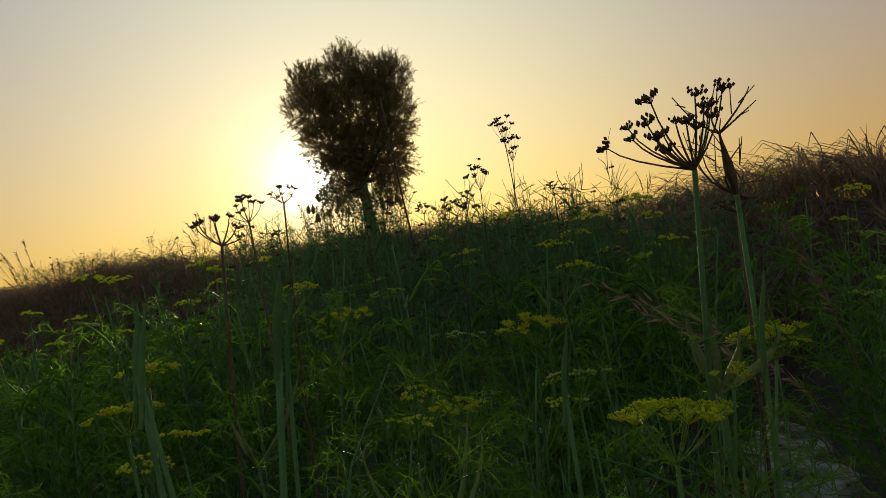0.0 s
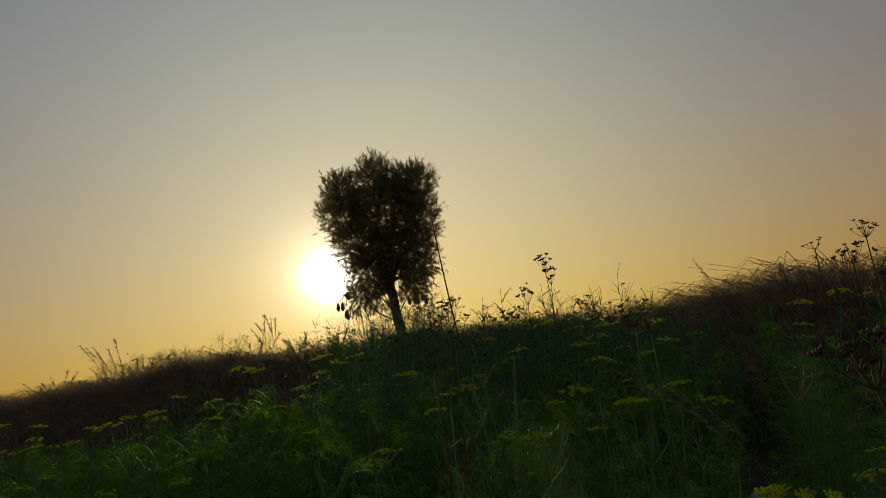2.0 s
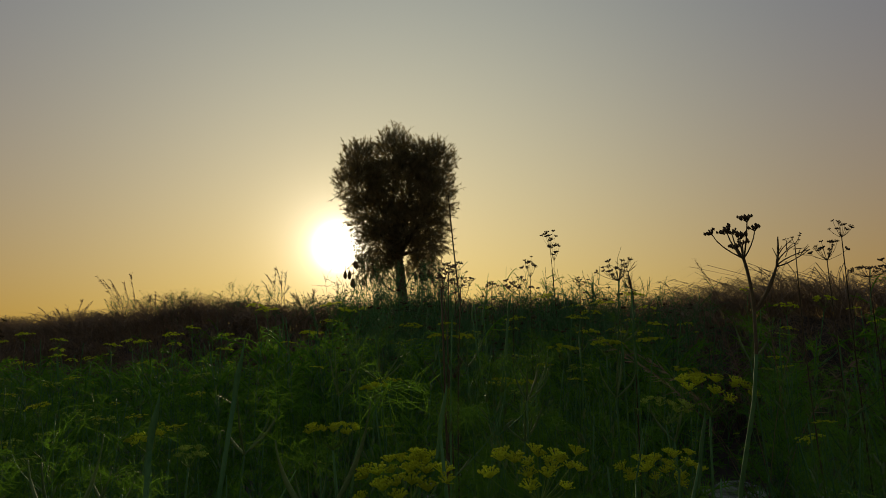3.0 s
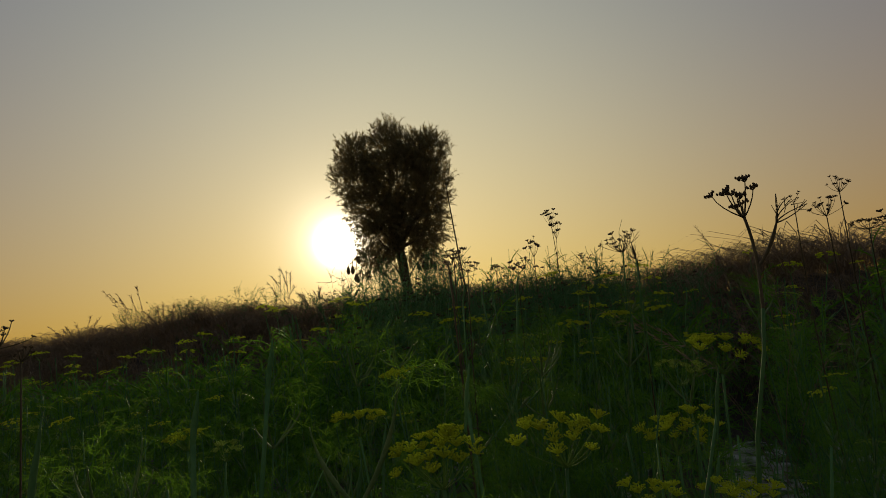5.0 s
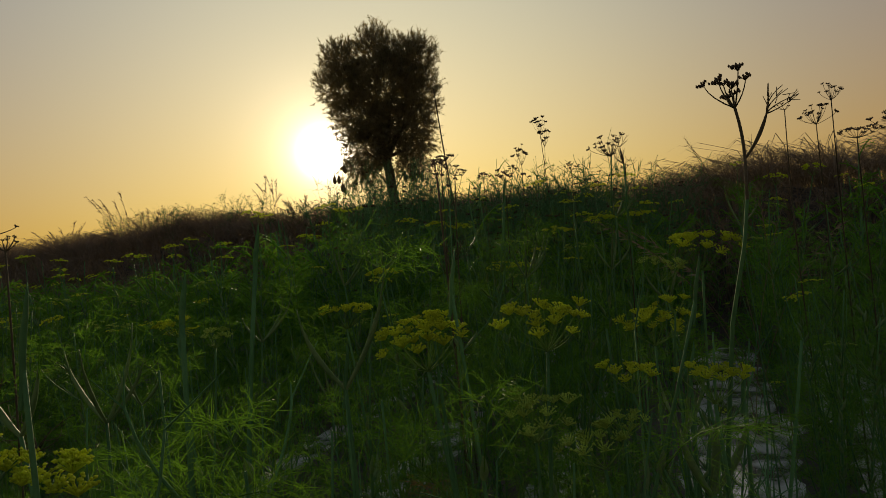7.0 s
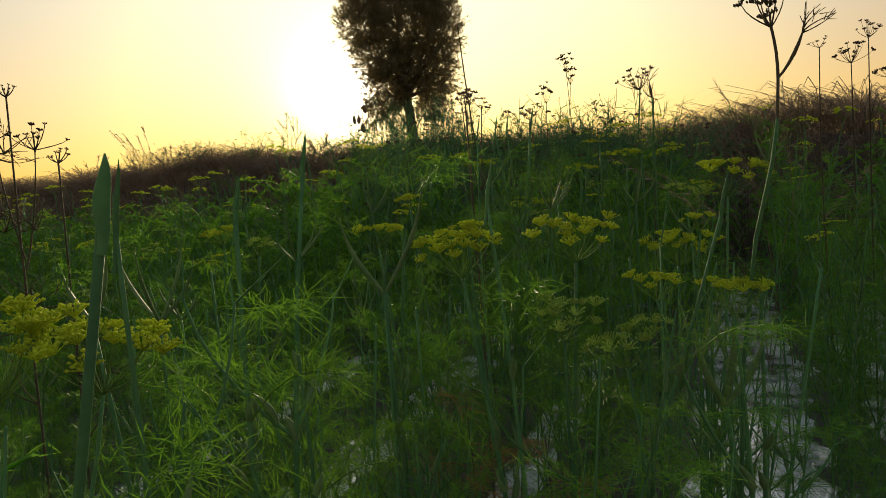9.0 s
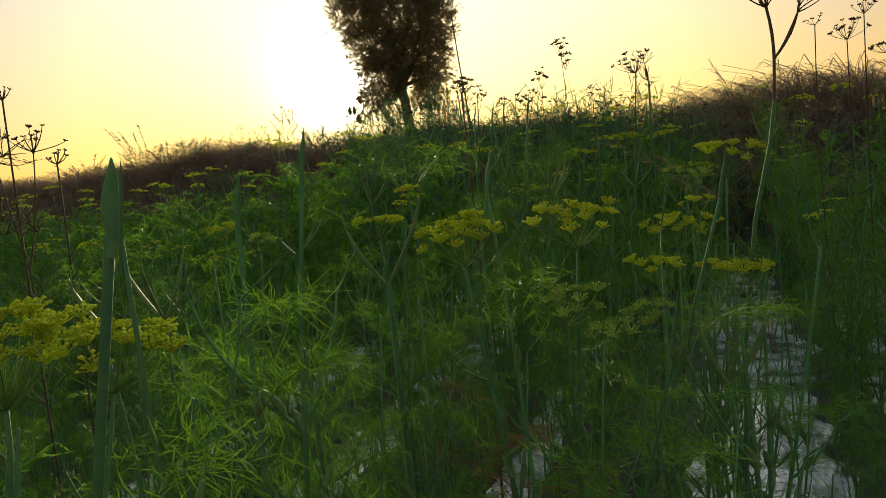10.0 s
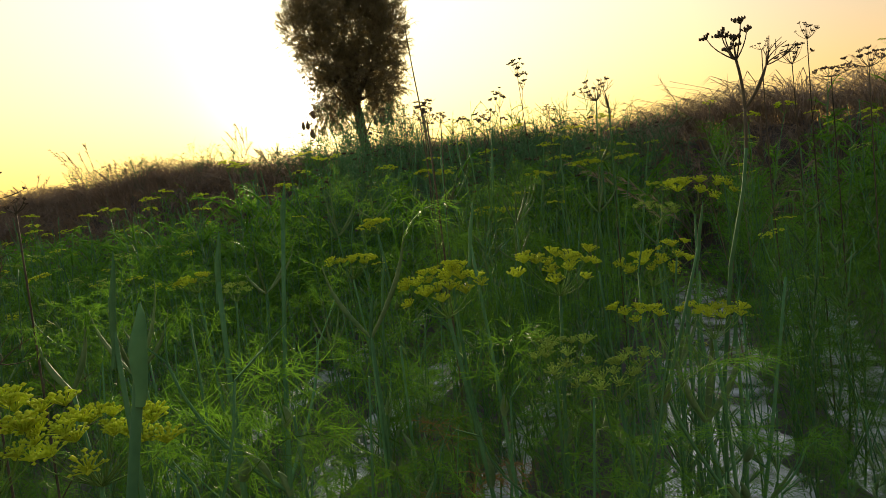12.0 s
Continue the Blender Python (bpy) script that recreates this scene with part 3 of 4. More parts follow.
def forked_stalk(r):
    """The tall forked stalk beside the furrow: green below, dried above."""
    base = Vector((0.14, -0.4, ground_z(0.14, -0.4)))
    root = thing("dry_fennel_stalk", "tall forked fennel stalk, green below with a dried seed umbel", "dry plant", "dried stalks in the field")
    root.matrix_basis = Matrix.Translation(base)
    fork, head, bare = (Vector(p) - base for p in ((0.198, -0.45, 1.286), (0.19, -0.45, 1.35), (0.224, -0.46, 1.339)))
    low, high = Geo(), Geo()
    low.tube([(0, 0, -0.05), (0.01, 0, 0.3), Vector((0.165, -0.41, 0.9)) - base, Vector((0.172, -0.44, 1.08)) - base, Vector((0.19, -0.45, 1.18)) - base, Vector((0.197, -0.45, 1.235)) - base], 0.0038, 0.0021, 7)
    high.tube([Vector((0.197, -0.45, 1.235)) - base, fork], 0.0021, 0.002, 7)
    high.tube(arc(fork, head, (0.002, 0, 0), 4), 0.0021, 0.0018, 6)
    high.tube(arc(fork, bare, (0.002, 0, -0.003), 5), 0.002, 0.0017, 6, [0.8, 0.9, 1.1, 1.35, 1.2, 0.7])
    part("lower_stalk", low, STEM, root)
    part("upper_stalk", high, DRYSTEM, root)
    seed_umbel(root, head, Vector((-0.1, 0, 1)), 0.06, r, bulk=1.4, ends_at=((-0.51, 0.53), (-0.35, 0.50), (-0.01, 0.70), (-0.06, 0.54), (-0.12, 0.37), (0.06, 0.30), (-0.05, 0.21), (0.29, 0.57)))
    bare_twigs(root, bare, Vector((0.2, 0, 1)).normalized(), 0.04, r, 6)


def spindle_stalk(r):
    """A stalk with a swollen sheath below its bare, seedless rays."""
    base = Vector((0.38, 0.9, ground_z(0.38, 0.9)))
    root = thing("dry_fennel_stalk", "dried fennel stalk with a swollen sheath and bare rays", "dry plant", "dried stalks in the field")
    root.matrix_basis = Matrix.Translation(base)
    g = Geo()
    g.tube(arc((0, 0, -0.05), Vector((0.378, 0.87, 1.405)) - base, (0.01, 0, 0), 8), 0.0038, 0.0022, 6)
    part("stalk", g, STEM, root)
    g = Geo()
    a, b = Vector((0.378, 0.87, 1.4)) - base, Vector((0.37, 0.87, 1.455)) - base
    g.tube(arc(a, b, (0, 0, 0), 6), 0.0024, 0.0024, 7, [0.9, 1.5, 2.0, 1.8, 1.2, 0.7, 0.4])
    part("leaf_sheath", g, DRYSTEM, root)
    bare_twigs(root, a, Vector((0.35, 0, 1)).normalized(), 0.085, r, 7)
    bare_twigs(root, b, Vector((0.1, 0, 1)).normalized(), 0.06, r, 4)


r = random.Random(21)
dry_stalk((0.333, 0.84, 1.424), (0.32, 0.86), r, 0.098, 20, 0.78, (), 0, 0.0044, bulk=0.8, mat=STEM, ends_at=((-0.62, 0.31), (-0.44, 0.44), (-0.30, 0.60), (-0.48, 0.31), (-0.26, 0.46), (-0.35, 0.25), (-0.04, 0.43), (0.15, 0.65), (0.28, 0.55), (0.44, 0.69), (0.13, 0.49), (0.02, 0.32), (-0.18, 0.18), (-0.22, 0.31), (-0.09, 0.36), (0.22, 0.43)))
forked_stalk(r)
spindle_stalk(r)
dry_stalk((0.44, 3.35, 1.855), (0.49, 3.35), r, 0.1, 10, 1.1, (((0.465, 3.35, 1.765), 0.1),), bulk=1.5)
dry_stalk((0.305, 3.45, 1.66), (0.33, 3.45), r, 0.13, 11, 1.0, bulk=1.2)
dry_stalk((0.177, 3.4, 1.55), (0.19, 3.4), r, 0.14, 10, 0.6, (((0.23, 3.42, 1.6), 0.09),), bulk=1.2)
dry_stalk((0.023, 3.4, 1.58), (0.03, 3.4), r, 0.1, 9, 0.5, bulk=1.2)
dry_stalk((-0.233, 3.2, 1.66), (-0.2, 3.2), r, 0.14, 11, 0.6, (((-0.13, 3.2, 1.6), 0.08),), 1, bulk=1.2)
dry_stalk((0.636, 3.35, 1.585), (0.64, 3.35), r, 0.09, 8, 0.6, bulk=1.2)
dry_stalk((0.39, 0.9, 1.385), (0.4, 0.92), r, 0.03, 7, 0.5, (), 0, 0.003, bulk=1.2)
dry_stalk((1.359, 1.54, 1.55), (1.4, 1.54), r, 0.15, 16, 0.5, bulk=0.65)
dry_stalk((1.405, 1.5, 1.64), (1.46, 1.5), r, 0.09, 11, 0.75, (), 1, bulk=0.95)
dry_stalk((1.47, 1.45, 1.47), (1.52, 1.45), r, 0.16, 15, 0.3, bulk=0.65)
dry_stalk((1.51, 1.27, 1.478), (1.55, 1.27), r, 0.18, 17, 0.4, bulk=0.65)
dry_stalk((1.262, 1.6, 1.63), (1.36, 1.6), r, 0.07, 6, 0.6)
dry_stalk((-1.01, -0.2, 1.375), (-0.99, -0.25), r, 0.05, 8, 0.5, (((-0.97, -0.2, 1.28), 0.09), ((-1.03, -0.22, 1.3), 0.06)), 7, 0.003, bulk=0.6)
dry_stalk((-0.93, -0.2, 1.255), (-0.94, -0.25), r, 0.05, 7, 0.5, (), 1, 0.003, bulk=0.8)
dry_stalk((-0.22, 0.6, 1.39), (-0.2, 0.62), r, 0.06, 8, 0.7, (), 1, 0.005)
dry_stalk((-0.23, 1.75, 1.54), (-0.22, 1.75), r, 0.075, 8, 0.5)
dry_stalk((-0.25, 1.54, 1.49), (-0.22, 1.54), r, 0.08, 9, 0.6)
dry_stalk((-0.17, 1.14, 1.43), (-0.15, 1.14), r, 0.07, 7, 0.5)


def twig_bush(x, y, top, r, seedy=0.06):
    """A thin dried plant of many fine forked stems."""
    z = ground_z(x, y)
    root = thing("twiggy_plant", "thin dark plant of fine forked stems gone to seed", "dry plant", "twiggy plants on the skyline")
    root.matrix_basis = pose(x, y, z)
    h = top - z
    for k in range(7):
        g, heads = Geo(), []
        end = Vector((r.uniform(-0.3, 0.3), r.uniform(-0.2, 0.2), h * r.uniform(0.75, 1.0)))
        pts = arc((r.uniform(-0.04, 0.04), 0, 0), end, (end.x * -0.1, 0, 0), 6)
        g.tube(pts, 0.0036, 0.0016, 3)
        for j in range(15):
            p = pts[r.randint(3, 5)].lerp(pts[-1], r.random())
            d = (Vector((0, 0, 0.75)) + rand_dir(r)).normalized()
            q = p + d * r.uniform(0.06, 0.19)
            g.tube(arc(p, q, rand_dir(r) * 0.016, 2), 0.0023, 0.0012, 3)
            if r.random() < seedy:
                heads.append(q)
        stem = part("stem", g, STEM, root)
        for q in heads:
            put_head("few_seeds", r.randint(0, 9), q, Vector((0, 0, 1)), 0.026, stem)


r = random.Random(31)
for k in range(36):
    x = r.uniform(-1.0, 1.5)
    y = r.uniform(2.9, 4.8)
    twig_bush(x, y, 1.21 + 0.085 * (y + 1.2) + r.uniform(-0.2, 0.1), r)
for k in range(24):
    x = r.uniform(-0.3, 1.3)
    y = r.uniform(3.2, 5.2)
    twig_bush(x, y, 1.2 + 0.088 * (y + 1.2) + r.uniform(-0.12, 0.12), r)
for k in range(9):
    x = r.uniform(-1.6, -0.6)
    y = r.uniform(6.0, 8.0)
    twig_bush(x, y, 1.95 + r.uniform(-0.2, 0.25), r)
for k in range(9):
    x = r.uniform(-0.95, -0.1)
    y = r.uniform(5.8, 7.0)
    twig_bush(x, y, 1.95 + r.uniform(-0.25, 0.3), r, 0.2)
for k in range(14):
    x = r.uniform(-6.5, -2.0)
    y = crest_y(x) + r.uniform(-0.5, 0.3)
    twig_bush(x, y, ground_z(x, y) + r.uniform(0.5, 0.75), r)

# ---- fennel that stands near the path ----
r = random.Random(41)
HERO = "green fennel plant with yellow flower umbels and feathery leaves"


def stand(heads, base, **kw):
    """A fennel plant on the ground at base whose umbels are at the given places."""
    z = ground_z(*base)
    b = Vector((base[0], base[1], z))
    hs = [(Vector(p) - b, spread, ripe, rays) for p, spread, ripe, rays in heads]
    ob = fennel(HERO, hs[0][0].z, r, hs, **kw)
    ob.matrix_basis = Matrix.Translation(b)
    return ob


stand([((-0.067, -0.453, 1.064), 0.12, 1, 18), ((-0.1, -0.561, 0.985), 0.1, 0.2, 13)], (-0.1, -0.45), leaves=7, leafy=0.8, thick=0.005)
stand([((-0.22, -0.453, 1.05), 0.13, 1, 20), ((-0.21, -0.44, 1.1), 0.05, 1, 6)], (-0.09, -0.44), leaves=5, leafy=0.7, thick=0.0058)
stand([((0.136, -0.213, 1.014), 0.11, 1, 18), ((0.116, -0.39, 1.09), 0.045, 1, 6)], (0.05, -0.2), leaves=6)
stand([((0.139, -0.45, 0.98), 0.1, 0.9, 12), ((0.025, -0.5, 1.015), 0.07, 0.8, 8)], (0.16, -0.42), leaves=3, leafy=0.5, thick=0.0055)
stand([((-0.024, -0.55, 0.945), 0.09, 0.2, 12), ((0.0, -0.55, 0.98), 0.05, 0.2, 8)], (-0.02, -0.5), leaves=12)
stand([((-0.406, 0.014, 1.05), 0.1, 1, 13)], (-0.36, 0.0), leaves=12)
stand([((-0.376, 0.361, 1.11), 0.075, 1, 10)], (-0.36, 0.35), leaves=12)
stand([((-0.607, -0.3, 1.1), 0.06, 1, 9), ((-0.55, -0.3, 1.08), 0.05, 0.2, 7)], (-0.6, -0.28), leaves=12)
stand([((-0.6, -0.83, 1.02), 0.16, 1, 26), ((-0.512, -0.82, 1.025), 0.12, 1, 20)], (-0.56, -0.78), leaves=12, thick=0.005)
stand([((-0.66, -0.78, 0.86), 0.07, 0.2, 9)], (-0.68, -0.8), leaves=13, extra=2)
stand([((-0.78, -0.9, 0.96), 0.08, 0.2, 10)], (-0.8, -0.86), leaves=18, extra=3)
stand([((-0.178, 2.098, 1.2), 0.13, 1, 14)], (-0.2, 2.1), leafy=0.6)
stand([((0.089, 1.739, 0.99), 0.14, 1, 15)], (0.1, 1.75), leafy=0.6)
stand([((0.291, 1.848, 1.14), 0.14, 1, 15)], (0.27, 1.85), leafy=0.6)
stand([((0.858, 1.869, 1.03), 0.13, 1, 14)], (0.8, 1.95), leafy=0.6)
stand([((0.28, 0.82, 1.19), 0.1, 1, 15), ((0.325, 0.8, 1.25), 0.03, 1, 4)], (0.3, 0.86), leafy=0.6)
stand([((-0.25, 1.0, 1.23), 0.07, 1, 9), ((-0.22, 1.0, 1.28), 0.05, 1, 6)], (-0.24, 1.02), leafy=0.6)
stand([((0.5, 1.1, 1.2), 0.09, 1, 11)], (0.46, 1.15), leafy=0.6)
stand([((0.26, -0.1, 1.12), 0.14, 1, 14), ((0.2, -0.05, 1.1), 0.09, 0.2, 10)], (0.2, 0.0), leaves=4, leafy=0.5)

# the young shoots close to the path: place at the ground, tip, thickness
for (x, y), tip, thick in [((-0.72, -1.07), (-0.349, -1.066, 1.178), 0.0052), ((-0.44, -0.86), (-0.462, -0.86, 1.16), 0.0042), ((-0.56, -0.93), (-0.53, -0.93, 0.98), 0.005),
                           ((-0.493, -0.55), (-0.488, -0.55, 1.15), 0.0066), ((-0.46, -0.5), (-0.415, -0.5, 1.2), 0.0058), ((-0.345, -0.45), (-0.328, -0.45, 1.04), 0.0052), ((-0.159, -0.47), (-0.182, -0.47, 1.15), 0.0048),
                           ((-0.3, -0.5), (0.11, -0.49, 1.12), 0.0042), ((-0.3, -0.2), (-0.33, -0.2, 1.05), 0.0045), ((-0.75, -0.75), (-0.8, -0.75, 1.02), 0.0045), ((0.3, -0.3), (0.16, -0.3, 0.98), 0.0052), ((0.19, -0.32), (0.235, -0.3, 0.95), 0.006),
                           ((0.12, 0.78), (-0.1, 0.74, 1.32), 0.0042), ((-0.12, 0.8), (-0.02, 0.82, 1.31), 0.004), ((0.28, 0.88), (0.37, 0.84, 1.28), 0.004), ((-0.14, 0.36), (-0.19, 0.58, 1.3), 0.004), ((-0.30, 0.82), (-0.020, 0.800, 1.332), 0.0062), ((0.17, 0.82), (-0.133, 0.800, 1.321), 0.0045), ((0.11, 0.87), (0.203, 0.850, 1.254), 0.0045)]:
    z = ground_z(x, y)
    base = Vector((x, y, z))
    end = Vector(tip) - base
    ob = fennel("green fennel shoot with a closed leaf sheath at its tip", end.z, r, (), leaves=9, extra=1, thick=thick, lean=(end.x, end.y), low=0.1)
    g = Geo()
    w = Vector((0.15, 0, 1)).normalized() * (0.5 if y == -1.07 else 1.0)
    wide = 1.25 if y == -1.07 else 1.0
    swell = [0.4, 0.42, 0.46, 0.5, 0.54, 0.55, 0.5, 0.4, 0.26, 0.06]
    g.tube([end + w * (-0.03 + 0.0095 * i) + Vector((0.0006 * math.sin(i), 0, 0)) for i in range(10)], thick, thick, 11, [b * (1 + (wide - 1) * min(1.0, i / 4)) for i, b in enumerate(swell)])
    part("closed_bud", g, STEM, ob)
    ob.matrix_basis = Matrix.Translation(base)

def forked_stem(node, r, thick=0.003, tips=()):
    """A fennel stalk that forks at its node into branches, each wrapped by a swollen sheath."""
    node = Vector(node)
    base = Vector((node.x + r.uniform(-0.08, 0.08), node.y + r.uniform(-0.06, 0.06), 0))
    base.z = ground_z(base.x, base.y)
    root = thing("fennel_plant", "pale green forked fennel stalk with swollen leaf sheaths", "fennel plant", "fennel plants in the field")
    root.matrix_basis = Matrix.Translation(base)
    n = node - base
    g = Geo()
    g.tube(arc((0, 0, -0.05), n, (r.uniform(-0.02, 0.02), 0, 0), 8), thick, thick * 0.75, 6)
    part("stalk", g, STEM, root)
    ends = [Vector(p) - base for p in tips] or [n + Vector((math.cos(2.1 * k + 0.5) * r.uniform(0.03, 0.085), math.sin(2.1 * k + 0.5) * 0.05, r.uniform(0.05, 0.15))) for k in range(4)]
    for k, e in enumerate(ends):
        way = e - n
        g = Geo()
        pts = arc(n, e, Vector((way.x, way.y, 0)) * 0.2, 8)
        g.tube(pts, thick * 0.7, thick * 0.5, 6, [1.0, 1.2, 1.5, 1.7, 1.6, 1.3, 0.9, 0.7, 0.6])
        branch = part("sheathed_branch", g, SHEATH, root)
        one = Geo()
        for j in range(3):
            feather(one, pts[5 + j], (way.normalized() * 0.8 + rand_dir(r) * 0.7).normalized(), way.length * r.uniform(0.5, 0.9), r, 0.0007, 4, 4, True)
        part("leaf", one, LEAF, branch)


r = random.Random(81)
for node in [(0.02, 0.70, 1.07), (0.72, 0.83, 1.17), (-0.15, 1.11, 1.15), (0.29, 0.76, 1.07), (0.33, 0.34, 1.01), (-0.70, 0.07, 0.79), (-0.56, 0.52, 0.78), (-0.97, 0.28, 0.87), (0.19, -0.15, 0.84), (-0.70, -0.35, 0.99), (-0.64, 0.21, 1.01), (-0.43, 0.89, 1.12), (-0.53, 0.70, 1.09), (0.07, 0.93, 1.08), (0.02, 0.80, 0.94), (0.50, 2.66, 1.14)]:
    forked_stem(node, r)
forked_stem((-0.328, -0.45, 1.035), r, 0.0034, [(-0.382, -0.45, 1.14), (-0.266, -0.45, 1.189)])
forked_stem((-0.652, -0.6, 1.045), r, 0.0032, [(-0.625, -0.6, 1.124), (-0.68, -0.6, 1.1)])
forked_stem((0.178, -0.3, 0.8), r, 0.006, [(0.24, -0.3, 0.92), (0.13, -0.31, 0.93), (0.2, -0.29, 0.95)])
forked_stem((0.34, 0.87, 1.23), r, 0.0045, [(0.39, 0.85, 1.28), (0.32, 0.87, 1.30), (0.34, 0.87, 1.30), (0.36, 0.86, 1.28)])

# forked stems that rise from the water's edge
for k in range(16):
    y = r.uniform(-0.15, 0.5)
    x = 0.2 + 0.2 * r.random() + 0.22 * y
    z = ground_z(x, y)
    h = r.uniform(0.7, 0.98) - z
    ob = fennel("forked green fennel stems at the edge of the water", h, r, (), leaves=1, extra=0, fine=True, lean=(r.uniform(-0.2, 0.2), r.uniform(-0.08, 0.12)), thick=r.uniform(0.0035, 0.0062), leafy=0.55, low=0.35, forks=4)
    ob.matrix_basis = pose(x, y, z)

# ---- the field ----
r = random.Random(51)
kinds = []
for k in range(7):
    h = r.uniform(0.85, 1.08)
    heads = []
    if k % 2 == 0:
        for j in range((1, 0, 1, 0, 0, 0, 2)[k]):
            a, d = r.uniform(0, 6.28), (0.03 if j == 0 else r.uniform(0.08, 0.2))
            heads.append(((d * math.cos(a), d * math.sin(a), h - (0 if j == 0 else r.uniform(0.02, 0.2))), r.uniform(0.07, 0.12), (1 if j == 0 and k != 2 else 0.2), r.randint(8, 11)))
    kinds.append(fennel("bushy green fennel plant with yellow flower umbels", h, r, heads, leaves=12, fine=False, width=0.0022, extra=3))


near_kinds = []
for k in range(4):
    h = (0.98, 0.9, 1.02, 0.86)[k]
    near_kinds.append(fennel("bushy green fennel plant with dense thread-like foliage", h, r, (), leaves=24, fine=False, width=0.0009, extra=3, dense=True))


def allowed(x, y):
    off = x - TURN_ROW * y
    for c, half in FURROWS:
        if (-0.4 < off - c < 0.22 and y < 3.4) if c == 0.38 else (abs(off - c) < half * 0.85):
            return False
    if -1.5 < y < 0.45 and abs(x - 0.0) < 0.24:
        return False
    return True


placed = []
tries = 0
while len(placed) < 235 and tries < 20000:
    tries += 1
    y = r.uniform(-1.0, 3.2)
    x = r.uniform(-0.8 * (y + 1.6) - 0.3, 0.8 * (y + 1.6) + 0.3)
    if not allowed(x, y) or math.hypot(x + 0.15, y + 1.28) < 0.5:
        continue
    if any((x - a) ** 2 + (y - b) ** 2 < 0.095 ** 2 for a, b in placed):
        continue
    placed.append((x, y))
placed += [(1.3, 1.55), (1.5, 1.75), (1.42, 2.0), (1.7, 2.05), (1.62, 1.6), (1.85, 2.3), (1.55, 2.3), (1.95, 1.9)]
edge = [(0.5, 1.18), (0.97, 0.89), (0.83, 0.54), (0.29, 0.56), (0.62, 0.72), (0.5, 0.42), (0.78, 1.2), (1.05, 1.3)]
placed += edge
used = {False: 0, True: 0}
for x, y in placed:
    close = y < 1.0
    pool = near_kinds if close else kinds
    i = used[close]
    used[close] += 1
    src = pool[i % len(pool)]
    s = r.uniform(0.82, 1.05) * (0.9 if y < 0.6 else 1.0 + (0.13 if x > -0.5 * y else 0.02) * min(max(y - 0.6, 0), 2.0))
    if x - TURN_ROW * y > 0.6 and 1.5 < y < 2.4:
        close, s = True, 1.22
        src = near_kinds[i % 4]
    if (x, y) in edge:
        s *= 0.55
    m = pose(x, y, ground_z(x, y) - 0.01, r.uniform(-5, 5), r.uniform(-5, 5), r.uniform(0, 360))
    if i < len(pool):
        src.matrix_basis = m
    else:
        copy_thing(src, m @ Matrix.Scale(s, 4))


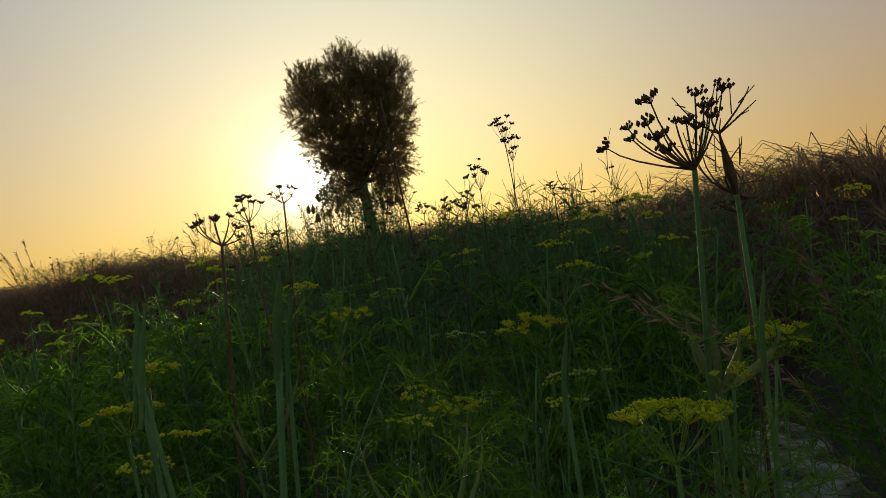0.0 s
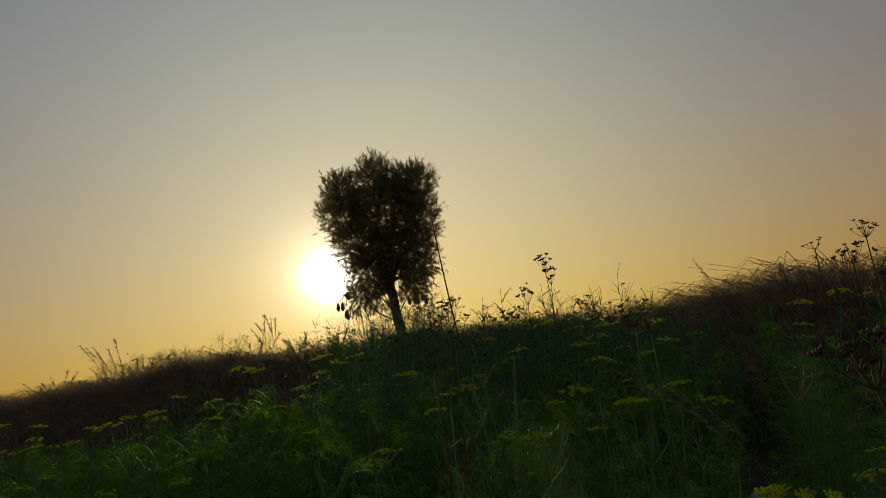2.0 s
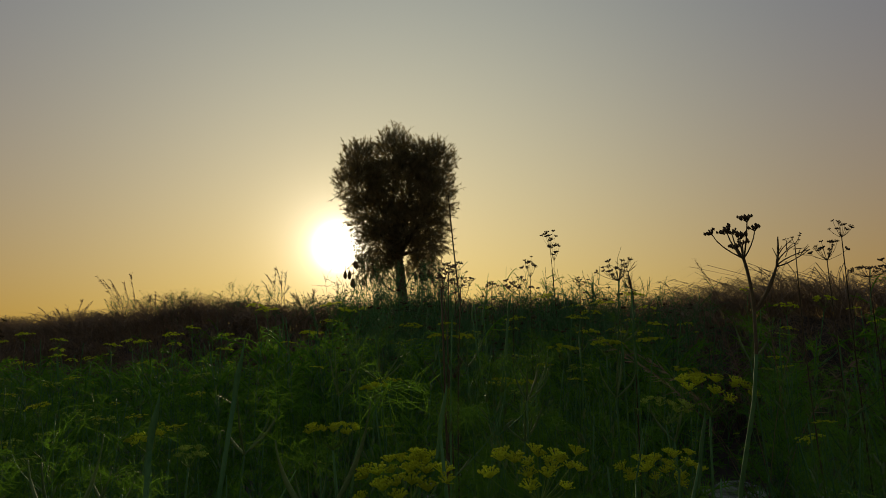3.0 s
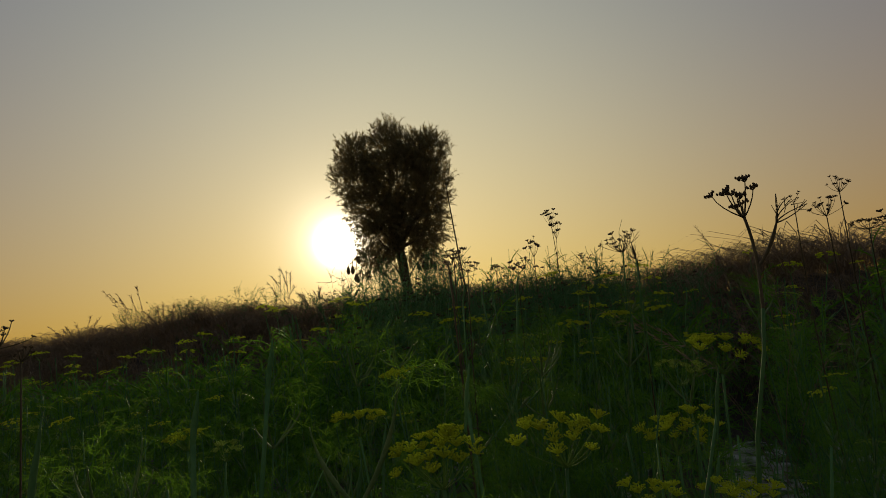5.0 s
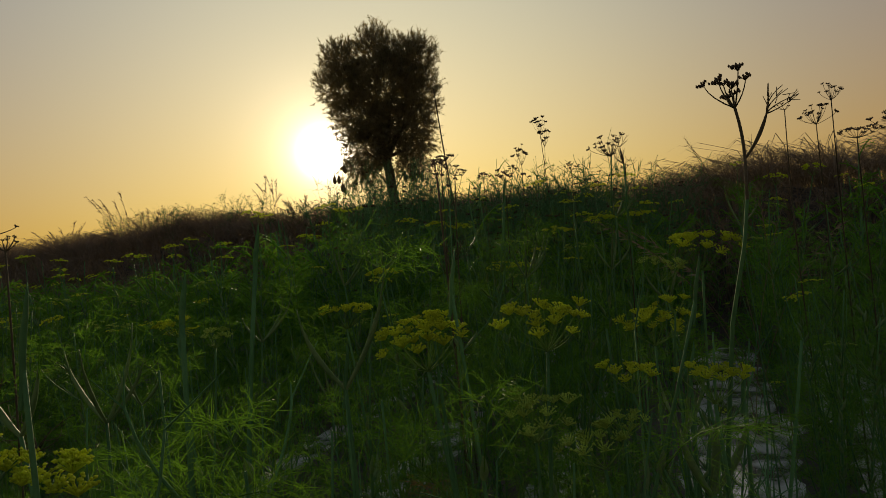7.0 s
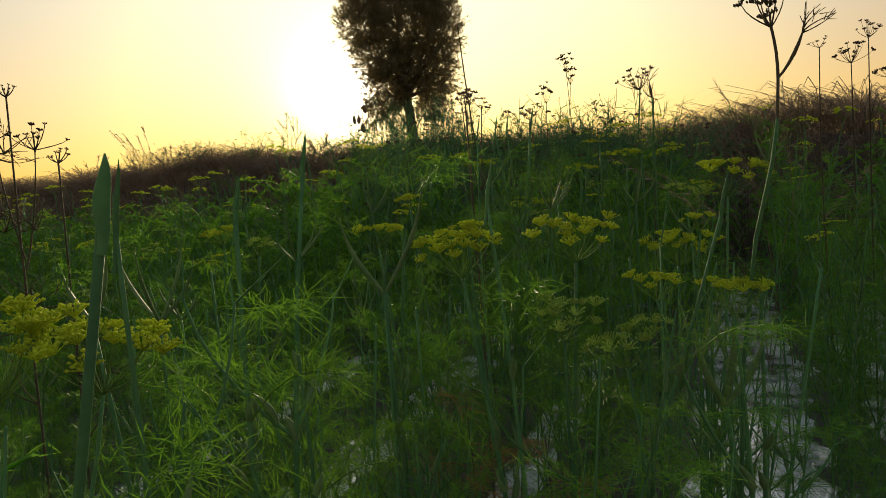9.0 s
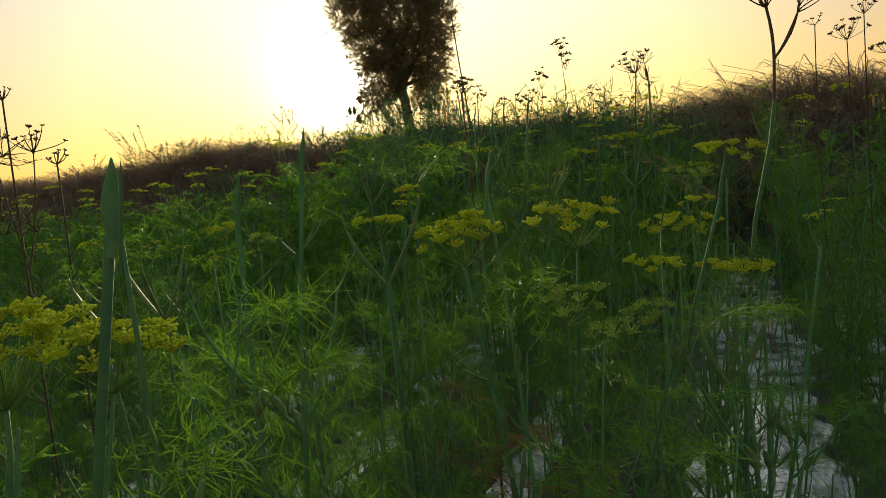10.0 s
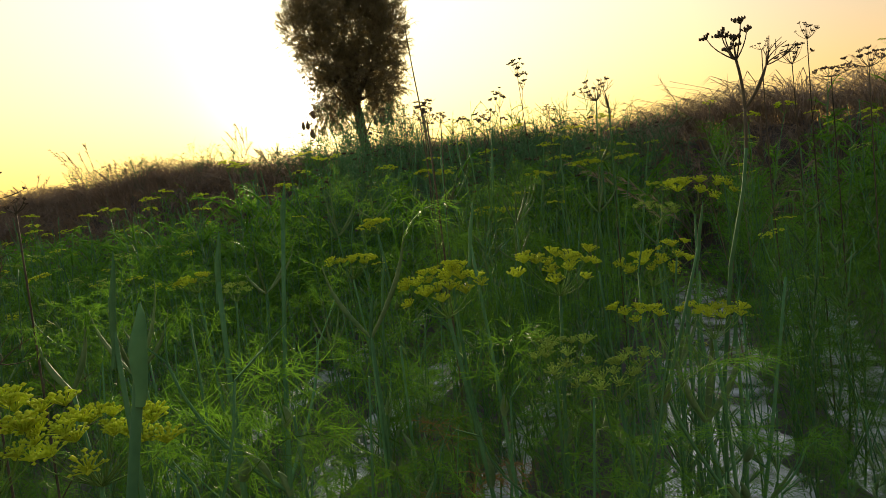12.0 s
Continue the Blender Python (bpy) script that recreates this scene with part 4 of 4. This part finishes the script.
def far_fennel():
    """The fennel further off, too many to count."""
    outs = {}
    fr = random.Random(66)
    models = [fennel("model", 1.0, fr, [((0.03, 0.02, 1.02), 0.12, 1, 9)] if k == 0 else (), leaves=10, fine=False, width=0.0055, thick=0.005, extra=0, sparse=True) for k in range(4)]
    models += [fennel("model", 0.95, fr, (), leaves=9, fine=False, width=0.006, thick=0.005, extra=0, sparse=True, coarse=True) for k in range(2)]
    for src in models:
        for o in src.children_recursive:
            me = o.data
            co = np.empty(len(me.vertices) * 3)
            me.vertices.foreach_get("co", co)
            faces = [tuple(p.vertices) for p in me.polygons]
            co = co.reshape(-1, 3)
            m = np.array(o.matrix_basis)
            outs.setdefault(src.name, []).append((me.materials[0], co @ m[:3, :3].T + m[:3, 3], faces))
    for src in models:
        for o in (*src.children_recursive, src):
            bpy.data.objects.remove(o)
    rows = {}
    rr = random.Random(61)
    n = 0
    while n < 580 + 200:
        around = n >= 580
        if around:
            x, y = rr.uniform(-7, 8), rr.uniform(-6, 6)
            if abs(x) < 0.85 * (y + 1.6) or math.hypot(x + 0.15, y + 1.0) < 0.8:
                continue
        else:
            y = rr.uniform(2.9, 8.4)
            x = rr.uniform(-0.85 * (y + 1.6), 0.85 * (y + 1.6))
        if not allowed(x, y) or y > crest_y(x) - (0.0 if -2.0 < x < 1.4 else 1.3):
            continue
        n += 1
        m = np.array((pose(x, y, ground_z(x, y) - 0.02, rr.uniform(-5, 5), rr.uniform(-5, 5), rr.uniform(0, 360)) @ Matrix.Scale(rr.uniform(1.0, 1.25) * ((0.42 if y < 4.4 else 0.7) if y < 5.6 and -0.4 < x - TURN_ROW * y - 0.38 < 0.22 else (0.98 if x < -0.3 * y - 0.6 else 1.14) if y < 4.6 else (0.8 if x < -1.9 else 1.0) if y < 5.4 else 0.82), 4)))
        for mat, co, faces in outs[rr.choice(list(outs)[4:] if around or y > 6 else list(outs)[:4])]:
            v, f = rows.setdefault(mat, ([], []))
            base = sum(len(a) for a in v)
            v.append(co @ m[:3, :3].T + m[:3, 3])
            f.append((base, faces))
    geo_all, mats, index = Geo(), [], []
    for mat, (v, f) in rows.items():
        off = len(geo_all.v)
        geo_all.v += [tuple(c) for a in v for c in a]
        for base, faces in f:
            geo_all.f += [tuple(i + base + off for i in q) for q in faces]
        index += [len(mats)] * (len(geo_all.f) - len(index))
        mats.append(mat)
    me = geo_all.mesh("fennel_field", mats[0])
    for mat in mats[1:]:
        me.materials.append(mat)
    me.polygons.foreach_set("material_index", index)
    tagged(new("fennel_field", me), "dense green fennel crop with yellow umbels", "fennel crop", kind="stuff")


far_fennel()

# ---- withered leaves near the path ----
r = random.Random(71)
for x, y, top in [(-0.26, -0.14, 0.78), (-0.2, -0.3, 0.66), (-0.12, -0.2, 0.72)]:
    z = ground_z(x, y)
    root = thing("withered_fennel", "withered orange-brown feathery fennel leaves low among the stems", "dry plant")
    root.matrix_basis = pose(x, y, z)
    g = Geo()
    g.tube(arc((0, 0, -0.03), (0.02, 0, top - z), (0.02, 0, 0), 6), 0.003, 0.0015, 5)
    part("stalk", g, DRYSTEM, root)
    for k in range(7):
        one = Geo()
        a = 2.4 * k
        feather(one, Vector((0.015, 0, (top - z) * (0.6 + 0.055 * k))), Vector((math.cos(a), math.sin(a), 0.1)), r.uniform(0.1, 0.17), r, 0.001, 7, 7, True)
        part("leaf", one, DRYLEAF, root)
